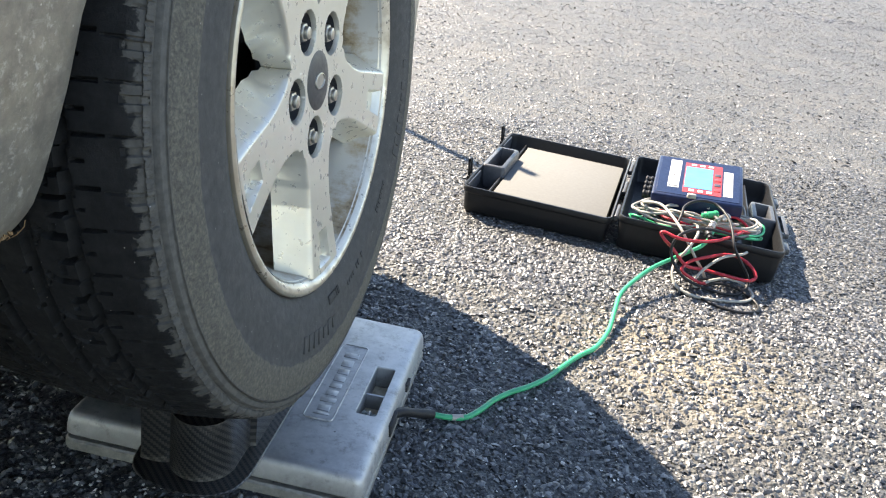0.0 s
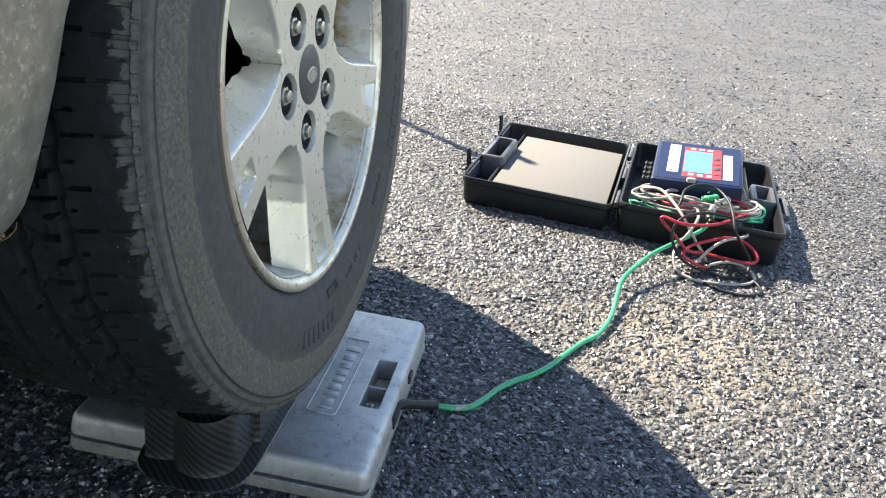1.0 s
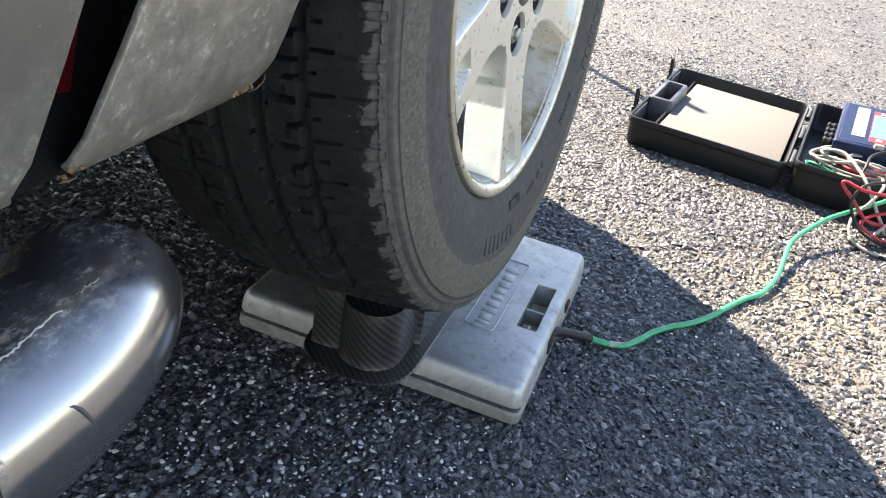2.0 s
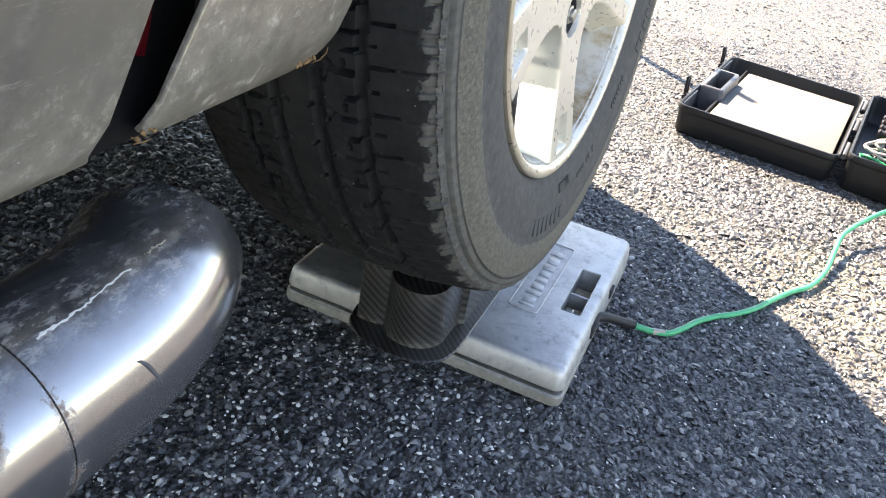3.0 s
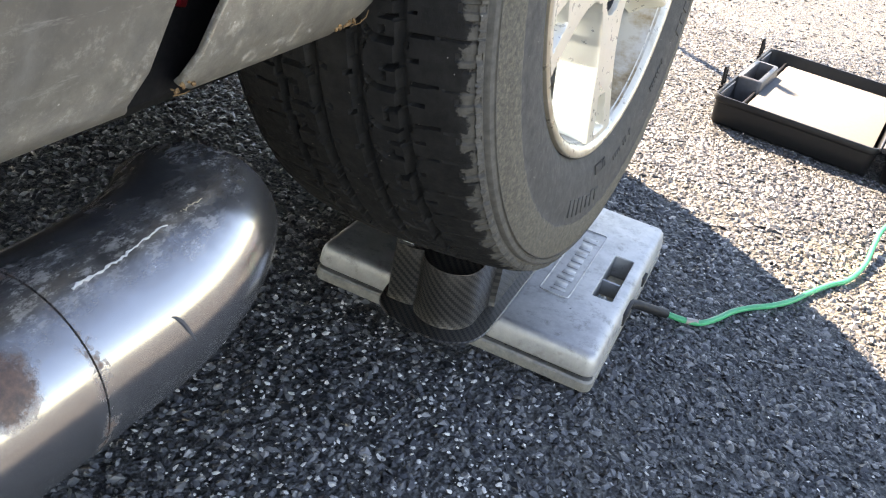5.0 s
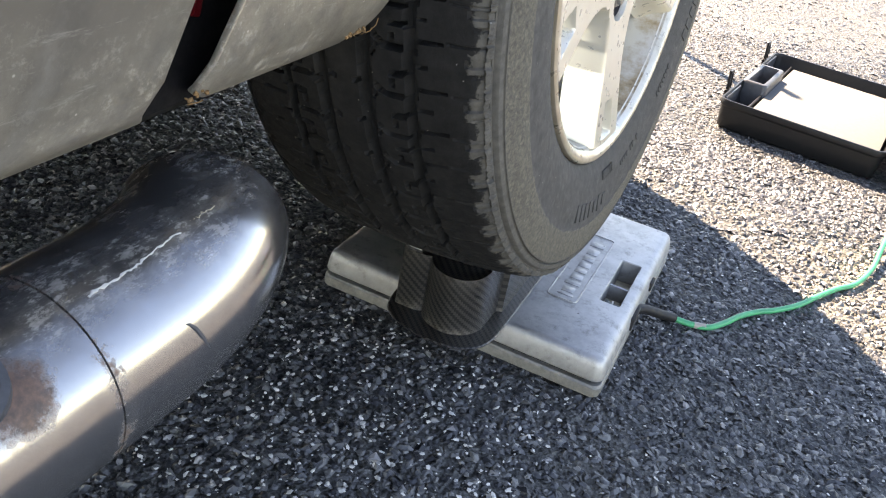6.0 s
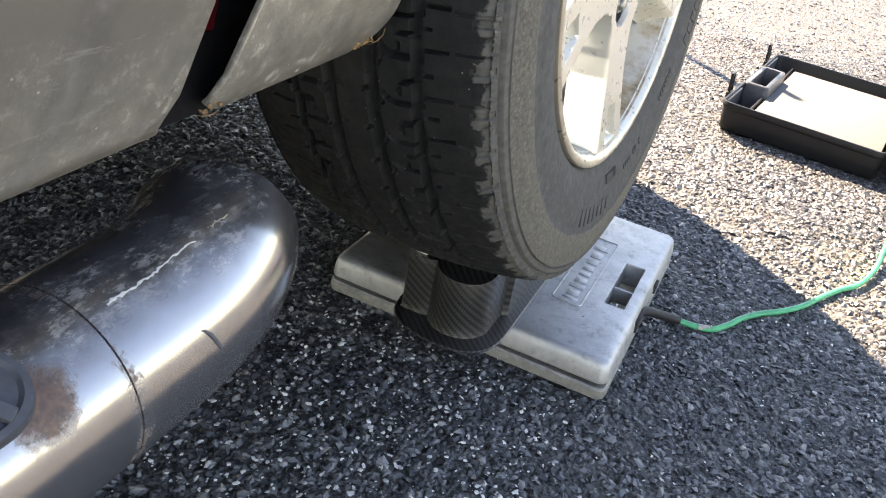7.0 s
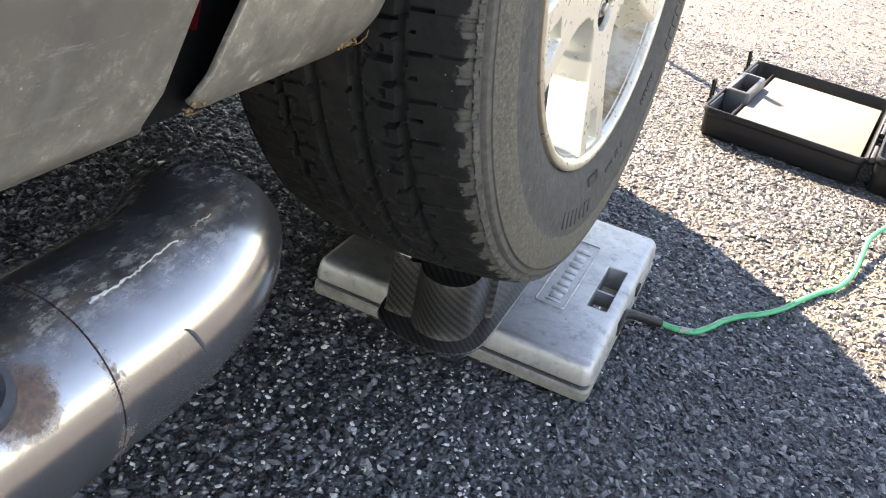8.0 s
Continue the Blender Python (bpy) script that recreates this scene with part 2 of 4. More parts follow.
def m_paint():
    m = Mat("dusty silver paint", 0.42, 0.45, (0.36, 0.35, 0.33))
    m.b.inputs["Coat Weight"].default_value = 0.2
    m.b.inputs["Coat Roughness"].default_value = 0.2
    col = m.ramp(m.noise(5, 4, 0.55), (0.3, (0.200, 0.182, 0.157)), (0.7, (0.240, 0.219, 0.188)))
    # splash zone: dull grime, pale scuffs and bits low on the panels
    # dust reaches higher on the fender, which also paints in its brighter light
    fender_pale = m.ramp(m.math("ADD", m.axis(1), 1.0), (0.46, 0.0), (0.56, 0.16))
    low = m.ramp(m.math("SUBTRACT", m.math("ADD", m.axis(2), m.math("MULTIPLY", m.noise(16, 6, 0.7), 0.06)), fender_pale), (0.505, 1.0), (0.560, 0.06))
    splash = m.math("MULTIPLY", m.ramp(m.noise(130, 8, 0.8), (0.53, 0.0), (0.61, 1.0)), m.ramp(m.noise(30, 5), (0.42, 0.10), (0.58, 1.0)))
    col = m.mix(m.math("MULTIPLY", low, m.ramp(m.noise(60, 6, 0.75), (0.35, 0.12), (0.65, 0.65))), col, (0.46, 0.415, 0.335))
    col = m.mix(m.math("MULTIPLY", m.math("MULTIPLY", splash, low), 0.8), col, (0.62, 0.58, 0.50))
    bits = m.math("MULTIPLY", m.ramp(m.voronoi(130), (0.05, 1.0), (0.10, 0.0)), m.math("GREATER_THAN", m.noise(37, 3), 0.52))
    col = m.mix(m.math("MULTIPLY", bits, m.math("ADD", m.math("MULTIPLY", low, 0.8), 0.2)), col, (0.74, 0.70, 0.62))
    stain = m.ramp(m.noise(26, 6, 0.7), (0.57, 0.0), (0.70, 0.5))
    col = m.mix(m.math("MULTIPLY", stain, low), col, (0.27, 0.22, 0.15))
    # a soft dark line with pale spots down the door
    door_line = m.math("ABSOLUTE", m.math("ADD", m.math("ADD", m.math("ADD", m.axis(1), 0.760), m.math("MULTIPLY", m.axis(2), -0.335)), m.math("MULTIPLY", m.math("SUBTRACT", m.noise(30, 4), 0.5), 0.02)))
    col = m.mix(m.math("MULTIPLY", m.ramp(door_line, (0.001, 0.5), (0.007, 0.0)), m.ramp(m.noise(45, 5, 0.7), (0.40, 0.1), (0.6, 1.0))), col, (0.47, 0.44, 0.39))
    col = m.mix(m.ramp(door_line, (0.004, 0.32), (0.013, 0.0)), col, (0.10, 0.095, 0.09))
    hair = m.n("ShaderNodeMapping", Scale=(60, 14, 90), Rotation=(0.5, 0, 0))
    m.link(m.coords(), hair.inputs[0])
    col = m.mix(m.ramp(m.noise(1.0, 7, 0.8, where=hair.outputs[0]), (0.60, 0.0), (0.68, 0.45)), col, (0.52, 0.49, 0.43))
    m.color(col)
    m.rough(m.ramp(m.math("ADD", m.math("MULTIPLY", splash, low), m.math("MULTIPLY", m.noise(12, 4), 0.4)), (0.1, 0.30), (1.2, 0.65)))
    m.bump(m.math("MULTIPLY", m.noise(160, 6, 0.7), low), 0.25, 0.0008)
    return m.m


ASPHALT, CHIP, FLECK = m_asphalt(), m_chip(), m_fleck()
RUBBER, ALLOY, BARREL = m_rubber(), m_alloy(), m_barrel()
CAST, CARBON, CHROME, PAINT = m_cast(), m_carbon(), m_chrome(), m_paint()
DARK = m_plain("dark underbody", (0.02, 0.02, 0.021), 0.8, 0, 40)
CAP_GREY = m_plain("dark grey wheel cap", (0.055, 0.056, 0.06), 0.45, 0.3, 80, 0.15)
STEEL = m_plain("zinc steel", (0.42, 0.40, 0.36), 0.38, 0.9, 120)
SEAL = m_plain("black door seal", (0.006, 0.006, 0.007), 0.6, 0, 60, 0.2, 0.1, 0.15)
RED_PAINT = m_plain("dark red paint", (0.10, 0.006, 0.009), 0.25, 0.2, 30, 0.1, 0)
CASE = m_plain("black case plastic", (0.010, 0.0105, 0.012), 0.45, 0, 90, 0.2, 0.15, 0.3)
CASE_GREY = m_plain("weathered case plastic", (0.055, 0.057, 0.062), 0.42, 0, 90, 0.25, 0.15)
CARD = m_plain("grey foam sheet", (0.165, 0.165, 0.156), 0.9, 0, 120, 0.07, 0.2, 0.1)
NAVY = m_plain("dark blue housing", (0.007, 0.016, 0.050), 0.4, 0, 80, 0.2, 0.1, 0.22)
LABEL = m_plain("white label", (0.55, 0.55, 0.54), 0.5, 0, 50, 0.04, 0)
INK = m_plain("dark print", (0.03, 0.03, 0.05), 0.6, 0, 50, 0.1, 0)
RED = m_plain("red keypad", (0.30, 0.022, 0.028), 0.5, 0, 90, 0.15, 0)
SCREEN = m_plain("pale blue display", (0.08, 0.27, 0.46), 0.15, 0, 30, 0.12, 0)
GREEN_W = m_plain("green cable jacket", (0.015, 0.34, 0.15), 0.42, 0, 70, 0.15)
RED_W = m_plain("red cable jacket", (0.40, 0.018, 0.03), 0.42, 0, 70, 0.15)
WHITE_W = m_plain("grimy white cable jacket", (0.33, 0.31, 0.27), 0.5, 0, 70, 0.14)
BLACK_W = m_plain("black cable jacket", (0.014, 0.014, 0.015), 0.5, 0, 70, 0.2, 0.1, 0.3)
GLAND = m_plain("grey-green connector", (0.10, 0.12, 0.115), 0.4, 0.3, 90, 0.2)
STRAW = m_plain("dry straw and mud", (0.22, 0.13, 0.06), 0.9, 0, 200, 0.35)
SANDY_TAN = m_plain("sandy tan", (0.42, 0.36, 0.26), 0.9, 0, 160, 0.3)
PAD_RUBBER = m_plain("worn step rubber", (0.05, 0.055, 0.065), 0.55, 0, 120, 0.3)


# ---- building helpers ----
def from_lists(name, verts, faces, smooth=True):
    me = bpy.data.meshes.new(name)
    me.from_pydata([tuple(v) for v in verts], [], [tuple(f) for f in faces])
    me.update()
    if smooth:
        me.polygons.foreach_set("use_smooth", [True] * len(me.polygons))
    return me


def part(name, data, material, parent=None, label="", sharp=40):
    """Links a bmesh or a mesh as one object, under parent."""
    if isinstance(data, bmesh.types.BMesh):
        me = bpy.data.meshes.new(name)
        bmesh.ops.recalc_face_normals(data, faces=data.faces[:])
        data.to_mesh(me)
        data.free()
        me.polygons.foreach_set("use_smooth", [True] * len(me.polygons))
    else:
        me = data
    if sharp and len(me.polygons):
        me.set_sharp_from_angle(angle=radians(sharp))
    if not me.materials:
        me.materials.append(material)
    ob = new(name, me)
    if parent is not None:
        ob.parent = parent
        ob.matrix_parent_inverse = parent_matrix(parent).inverted()
    if label:
        ob["label"] = label
    return ob


ROOTS = {}


def parent_matrix(ob):
    return ROOTS.get(ob.name, Matrix())


def root(name, at, label, category, group=""):
    """An empty at the base of a thing."""
    ob = new(name)
    ob.location = at
    ROOTS[name] = Matrix.Translation(at)
    return tagged(ob, label, category, group)


def box(x0, x1, y0, y1, z0, z1, bevel=0.0, seg=2, m=None):
    bm = bmesh.new()
    bmesh.ops.create_cube(bm, size=1)
    bmesh.ops.transform(bm, verts=bm.verts, matrix=Matrix.LocRotScale(((x0 + x1) / 2, (y0 + y1) / 2, (z0 + z1) / 2), None, (x1 - x0, y1 - y0, z1 - z0)))
    if bevel:
        bmesh.ops.bevel(bm, geom=bm.edges[:], offset=bevel, segments=seg, profile=0.5, affect="EDGES")
    if m is not None:
        bmesh.ops.transform(bm, verts=bm.verts, matrix=m)
    return bm


def merge(*bms):
    """Joins several bmeshes into the first."""
    first = bms[0]
    for b in bms[1:]:
        me = bpy.data.meshes.new("tmp")
        b.to_mesh(me)
        b.free()
        first.from_mesh(me)
        bpy.data.meshes.remove(me)
    return first


def cyl(r, depth, seg=24, m=None, bevel=0.0, r2=None):
    bm = bmesh.new()
    bmesh.ops.create_cone(bm, cap_ends=True, segments=seg, radius1=r, radius2=r if r2 is None else r2, depth=depth)
    if bevel:
        rim = [e for e in bm.edges if abs(e.verts[0].co.z - e.verts[1].co.z) < 1e-6 and len(e.link_faces) == 2]
        bmesh.ops.bevel(bm, geom=rim, offset=bevel, segments=2, profile=0.5, affect="EDGES")
    if m is not None:
        bmesh.ops.transform(bm, verts=bm.verts, matrix=m)
    return bm


def lathe(profile, seg, m=None):
    """Turns (x, r) pairs round the x axis."""
    verts, faces, n = [], [], len(profile)
    for i in range(seg):
        a = 2 * math.pi * i / seg
        verts += [(x, r * math.cos(a), r * math.sin(a)) for x, r in profile]
    for i in range(seg):
        j = (i + 1) % seg
        faces += [(i * n + k, i * n + k + 1, j * n + k + 1, j * n + k) for k in range(n - 1)]
    me = from_lists("lathe", verts, faces)
    if m is not None:
        me.transform(m)
    return me


def smooth_path(pts, steps=10, closed=False):
    """A Catmull-Rom line through points."""
    p = [Vector(q) for q in pts]
    out, n = [], len(p)
    for i in range(n if closed else n - 1):
        if closed:
            a, b, c, d = p[i - 1], p[i], p[(i + 1) % n], p[(i + 2) % n]
        else:
            a, b, c, d = p[max(i - 1, 0)], p[i], p[i + 1], p[min(i + 2, n - 1)]
        for s in range(steps):
            t = s / steps
            out.append(0.5 * ((2 * b) + (c - a) * t + (2 * a - 5 * b + 4 * c - d) * t * t + (3 * b - a - 3 * c + d) * t ** 3))
    if not closed:
        out.append(p[-1])
    return out


def tube(line, radius, seg=10, caps=True):
    """A round bar along a line; radius may change along it."""
    n = len(line)
    rad = radius if isinstance(radius, (list, tuple)) else [radius] * n
    verts, faces = [], []
    up = Vector((0, 0, 1))
    for i, p in enumerate(line):
        d = (line[min(i + 1, n - 1)] - line[max(i - 1, 0)]).normalized()
        if abs(d.dot(up)) > 0.95:
            up = Vector((1, 0, 0))
        side = d.cross(up).normalized()
        top = side.cross(d).normalized()
        up = top
        verts += [p + rad[i] * (math.cos(2 * math.pi * k / seg) * side + math.sin(2 * math.pi * k / seg) * top) for k in range(seg)]
    for i in range(n - 1):
        faces += [(i * seg + k, i * seg + (k + 1) % seg, (i + 1) * seg + (k + 1) % seg, (i + 1) * seg + k) for k in range(seg)]
    if caps:
        faces.append(tuple(reversed(range(seg))))
        faces.append(tuple(range((n - 1) * seg, n * seg)))
    return from_lists("tube", verts, faces)


def round_rect(x0, x1, y0, y1, r, seg=5):
    """Outline of a rectangle with round corners, anticlockwise."""
    out = []
    for cx, cy, a0 in ((x1 - r, y0 + r, -90), (x1 - r, y1 - r, 0), (x0 + r, y1 - r, 90), (x0 + r, y0 + r, 180)):
        for k in range(seg + 1):
            a = radians(a0 + 90 * k / seg)
            out.append((cx + r * math.cos(a), cy + r * math.sin(a)))
    return out


def loft(rings, cap_first=True, cap_last=True, m=None):
    """Skins closed rings of equal length."""
    n = len(rings[0])
    verts = [v for ring in rings for v in ring]
    faces = []
    for i in range(len(rings) - 1):
        faces += [(i * n + k, i * n + (k + 1) % n, (i + 1) * n + (k + 1) % n, (i + 1) * n + k) for k in range(n)]
    if cap_first:
        faces.append(tuple(reversed(range(n))))
    if cap_last:
        faces.append(tuple(range((len(rings) - 1) * n, len(rings) * n)))
    me = from_lists("loft", verts, faces)
    if m is not None:
        me.transform(m)
    return me


# ---- ground ----
def height(x, y):
    """Gentle unevenness of the asphalt."""
    return 0.0012 * noise.noise((x * 9, y * 9, 0.3)) + 0.0016 * noise.noise((x * 55, y * 55, 1.7))


def build_ground():
    step = 0.0075
    xs = np.arange(-1.1, 1.25 + 1e-6, step)
    ys = np.arange(-0.75, 1.9 + 1e-6, step)
    nx, ny = len(xs), len(ys)
    rng = np.random.default_rng(4)
    verts = []
    for j, y in enumerate(ys):
        for i, x in enumerate(xs):
            inner = 0 < i < nx - 1 and 0 < j < ny - 1
            z = height(x, y) + rng.normal(0, 0.0011) - 0.001 if inner else 0.0
            jx, jy = (rng.uniform(-0.0022, 0.0022), rng.uniform(-0.0022, 0.0022)) if inner else (0, 0)
            verts.append((x + jx, y + jy, z))
    faces = [(j * nx + i, j * nx + i + 1, (j + 1) * nx + i + 1, (j + 1) * nx + i) for j in range(ny - 1) for i in range(nx - 1)]
    k = len(verts)
    far = 400.0
    verts += [(-far, -far, 0), (far, -far, 0), (far, far, 0), (-far, far, 0)]
    edge = ([i for i in range(nx)], [j * nx + nx - 1 for j in range(ny)], [(ny - 1) * nx + i for i in range(nx - 1, -1, -1)], [j * nx for j in range(ny - 1, -1, -1)])
    for s in range(4):
        faces.append(tuple([k + s, k + (s + 1) % 4] + list(reversed(edge[s]))))
    me = from_lists("ground", verts, faces, smooth=False)
    tagged(part("ground", me, ASPHALT, sharp=0), "coarse grey asphalt with exposed stone aggregate", "asphalt", kind="structure")


def pebbles(name, count, area, lo, hi, lift, material, label, seed, flat=0.6):
    """Broken stones bedded in the asphalt, one joined mesh."""
    rng = np.random.default_rng(seed)
    base = np.array([(1, 0, 0), (0.4, 0.9, 0.1), (-0.8, 0.5, 0), (-0.7, -0.6, 0.1), (0.3, -0.95, 0), (0.25, 0.1, 0.8), (-0.3, -0.15, 0.75)])
    tri = np.array([(0, 1, 5), (1, 2, 5), (2, 6, 5), (2, 3, 6), (3, 4, 6), (4, 5, 6), (4, 0, 5)])
    verts = np.empty((count * 7, 3))
    xs = rng.uniform(area[0], area[1], count)
    ys = area[2] + (area[3] - area[2]) * rng.uniform(0, 1, count) ** 1.25
    size = lo + (hi - lo) * rng.uniform(0, 1, count) ** 1.4
    turn = rng.uniform(0, 6.283, count)
    tilt = rng.normal(0, 0.26, (count, 2))
    for i in range(count):
        p = base * (1 + rng.normal(0, 0.2, (7, 3)))
        c, s = math.cos(turn[i]), math.sin(turn[i])
        p[:, 0] *= rng.uniform(0.65, 1.7)
        q = np.stack([p[:, 0] * c - p[:, 1] * s, p[:, 0] * s + p[:, 1] * c, p[:, 2] * flat], 1) * size[i]
        q[:, 2] += q[:, 0] * tilt[i, 0] + q[:, 1] * tilt[i, 1]
        z = height(xs[i], ys[i]) + lift * size[i]
        verts[i * 7:i * 7 + 7] = q + (xs[i], ys[i], z)
    faces = (tri[None] + 7 * np.arange(count)[:, None, None]).reshape(-1, 3)
    me = bpy.data.meshes.new(name)
    me.vertices.add(len(verts))
    me.vertices.foreach_set("co", verts.ravel())
    me.loops.add(faces.size)
    me.loops.foreach_set("vertex_index", faces.ravel())
    me.polygons.add(len(faces))
    me.polygons.foreach_set("loop_start", np.arange(0, faces.size, 3))
    me.update(calc_edges=True)
    me.polygons.foreach_set("use_smooth", np.zeros(len(faces), dtype=bool))
    ob = part(name, me, material, sharp=0)
    tagged(ob, label, "gravel", kind="stuff")


# ---- wheel ----
def build_tyre():
    """The tyre as one fine shell: ribs, grooves, sipes, shoulder lugs, sidewall rings."""
    W = 0.102
    prof = [(0.098, 0.2150, 0), (0.1035, 0.2185, 0), (0.1075, 0.2215, 0), (0.1105, 0.2275, 0), (0.1140, 0.237, 0), (0.1165, 0.249, 0), (0.1180, 0.262, 0), (0.1184, 0.274, 0), (0.1183, 0.2832, 0), (0.1190, 0.2848, 0),
            (0.1193, 0.288, 0), (0.1189, 0.297, 0), (0.1176, 0.307, 0), (0.1157, 0.3155, 0), (0.1150, 0.3188, 0), (0.1126, 0.3196, 0), (0.1125, 0.3204, 0), (0.1149, 0.3212, 0), (0.1142, 0.3235, 0), (0.1134, 0.3256, 0), (0.1124, 0.3264, 0),
            (0.1090, 0.3272, 0), (0.1086, 0.3288, 0), (0.1098, 0.3298, 0), (0.1092, 0.3325, 0), (0.1076, 0.3350, 0)]
    across = np.linspace(0.106, -0.106, 118)
    crown = lambda s: TYRE_R - 0.0075 * (abs(s) / 0.1) ** 2.2 - (0.004 * max(0.0, (abs(s) - 0.096) / 0.010) ** 2)
    left = [(-a, b, k) for a, b, k in reversed(prof)]
    rows = prof + [(s, crown(s), 1) for s in across] + left
    seg = 2240
    th = np.arange(seg) * 2 * np.pi / seg
    pitch = 2 * np.pi / 64
    half_pitch = pitch / 2
    verts = np.empty((seg, len(rows), 3))
    rng = np.random.default_rng(8)
    for k, (s, r, tread) in enumerate(rows):
        rr = np.full(seg, r)
        if tread:
            cut = np.zeros(seg)
            for g, w, wob in ((0.0545, 0.0046, 0.0010), (0.018, 0.0052, 0.0004), (-0.020, 0.0052, 0.0004), (-0.0535, 0.0044, 0.0012)):
                centre = g + wob * np.sign(np.sin(th * 64))
                cut = np.maximum(cut, np.clip((w - np.abs(s - centre)) / 0.0014, 0, 1) * 0.0085)
            wander = 0.06 * np.sin(th * 23 + 1.3) + 0.05 * np.sin(th * 41)
            if abs(s) > 0.060:                       # shoulder blocks: fine cross sipes, notches that open to the edge
                ph = np.mod(th / pitch + (0.35 if s < 0 else 0), 1)
                if abs(s) > 0.0945:
                    cut = np.maximum(cut, np.clip((0.10 - np.abs(ph - 0.5)) / 0.03, 0, 1) * 0.0030)
                    cut = np.maximum(cut, np.clip((0.045 - np.abs(ph - 0.78)) / 0.02, 0, 1) * 0.0022 * (abs(s) > 0.099))
                ph = np.mod(th / half_pitch + wander + 2.0 * (abs(s) - 0.06), 1)
                far = 0.074 + 0.006 * np.sign(np.sin(th * 64 + 0.4)) + 0.003 * np.sin(th * 17)
                cut = np.maximum(cut, np.clip((0.085 - np.abs(ph - 0.5)) / 0.03, 0, 1) * 0.0060 * (abs(s) < far))
                ph = np.mod(th / pitch + 0.25 + wander, 1)
                cut = np.maximum(cut, np.clip((0.035 - np.abs(ph - 0.5)) / 0.02, 0, 1) * 0.0020 * (abs(s) > far + 0.004))
            elif 0.0235 < abs(s) < 0.0495:           # hooked sipes and short nicks on the middle ribs
                u = (abs(s) - 0.0235) / 0.026
                bend = 0.85 * max(0.0, 0.42 - u) ** 1.3
                ph = np.mod(th / pitch + bend * (1 if s > 0 else -1) + wander, 1)
                cut = np.maximum(cut, np.clip((0.078 - np.abs(ph - 0.5)) / 0.025, 0, 1) * (0.0085 if u > 0.10 else 0.0))
                ph = np.mod(th / pitch + 0.46 + 0.08 * u + wander, 1)
                cut = np.maximum(cut, np.clip((0.070 - np.abs(ph - 0.5)) / 0.025, 0, 1) * (0.0080 if u > 0.58 else 0.0))
                ph = np.mod(th / pitch + 0.27, 1)
                cut = np.maximum(cut, np.clip((0.10 - np.abs(ph - 0.5)) / 0.03, 0, 1) * (0.0060 if 0.58 < u < 0.70 else 0.0))
                ph = np.mod(th / pitch + 0.80 + 1.4 * u, 1)
                cut = np.maximum(cut, np.clip((0.06 - np.abs(ph - 0.5)) / 0.02, 0, 1) * (0.0060 if u < 0.2 else 0.0))
            else:                                    # centre rib: slanted nicks at its edges
                ph = np.mod(th / pitch + 14.0 * s * (1 if s > 0 else -1), 1)
                cut = np.maximum(cut, np.clip((0.055 - np.abs(ph - 0.5)) / 0.02, 0, 1) * 0.0050 * (0.0075 < abs(s) < 0.0125))
            rr = rr - cut
        elif s > 0 and 0.3295 < r < 0.338:            # side lugs of the shoulder
            ph = np.mod(th, pitch) / pitch
            rr = rr - np.clip((0.10 - np.abs(ph - 0.5)) / 0.03, 0, 1) * 0.0016 - np.clip((0.04 - np.abs(ph - 0.05)) / 0.02, 0, 1) * 0.0012
        xx = np.full(seg, TYRE_X + s)
        if s > 0 and 0.3295 <= r <= 0.336 and not tread:
            ph = np.mod(th, pitch) / pitch
            xx = xx + rng.normal(0, 0.0004, seg) - np.clip((0.11 - np.abs(ph - 0.5)) / 0.03, 0, 1) * 0.0020 - np.clip((0.05 - np.abs(ph - 0.05)) / 0.02, 0, 1) * 0.0012
        verts[:, k] = np.stack([xx, rr * np.cos(th), rr * np.sin(th)], 1)
    v = verts.reshape(-1, 3)
    # flattened where it carries weight
    wm = np.array(WM)
    w = v @ wm[:3, :3].T + wm[:3, 3]
    low, ease = FLAT, 0.016
    d = w[:, 2] - low
    w[:, 2] = np.where(d < ease, np.where(d < -ease, low, low + (d + ease) ** 2 / (4 * ease)), w[:, 2])
    inv = np.linalg.inv(wm)
    v = w @ inv[:3, :3].T + inv[:3, 3]
    n = len(rows)
    i = np.arange(seg)[:, None] * n
    j = (np.arange(seg)[:, None] + 1) % seg * n
    k = np.arange(n - 1)[None]
    faces = np.stack([i + k, i + k + 1, j + k + 1, j + k], 2).reshape(-1, 4)
    me = bpy.data.meshes.new("tyre")
    me.vertices.add(len(v))
    me.vertices.foreach_set("co", v.ravel())
    me.loops.add(faces.size)
    me.loops.foreach_set("vertex_index", faces.ravel())
    me.polygons.add(len(faces))
    me.polygons.foreach_set("loop_start", np.arange(0, faces.size, 4))
    me.update(calc_edges=True)
    me.polygons.foreach_set("use_smooth", [True] * len(faces))
    return me


LUG_R, HUB_X, POCKET = 0.05715, -0.030, 0.0185
SPOKES = [radians(-90 + 72 * k) for k in range(5)]
LUGS = [a - radians(8) for a in SPOKES]


def face_x(r):
    """Depth of the wheel's face at a radius, from the rim's plane."""
    t = min(max((r - 0.03) / 0.175, 0), 1)
    return -0.0135 + 0.0095 * t * t


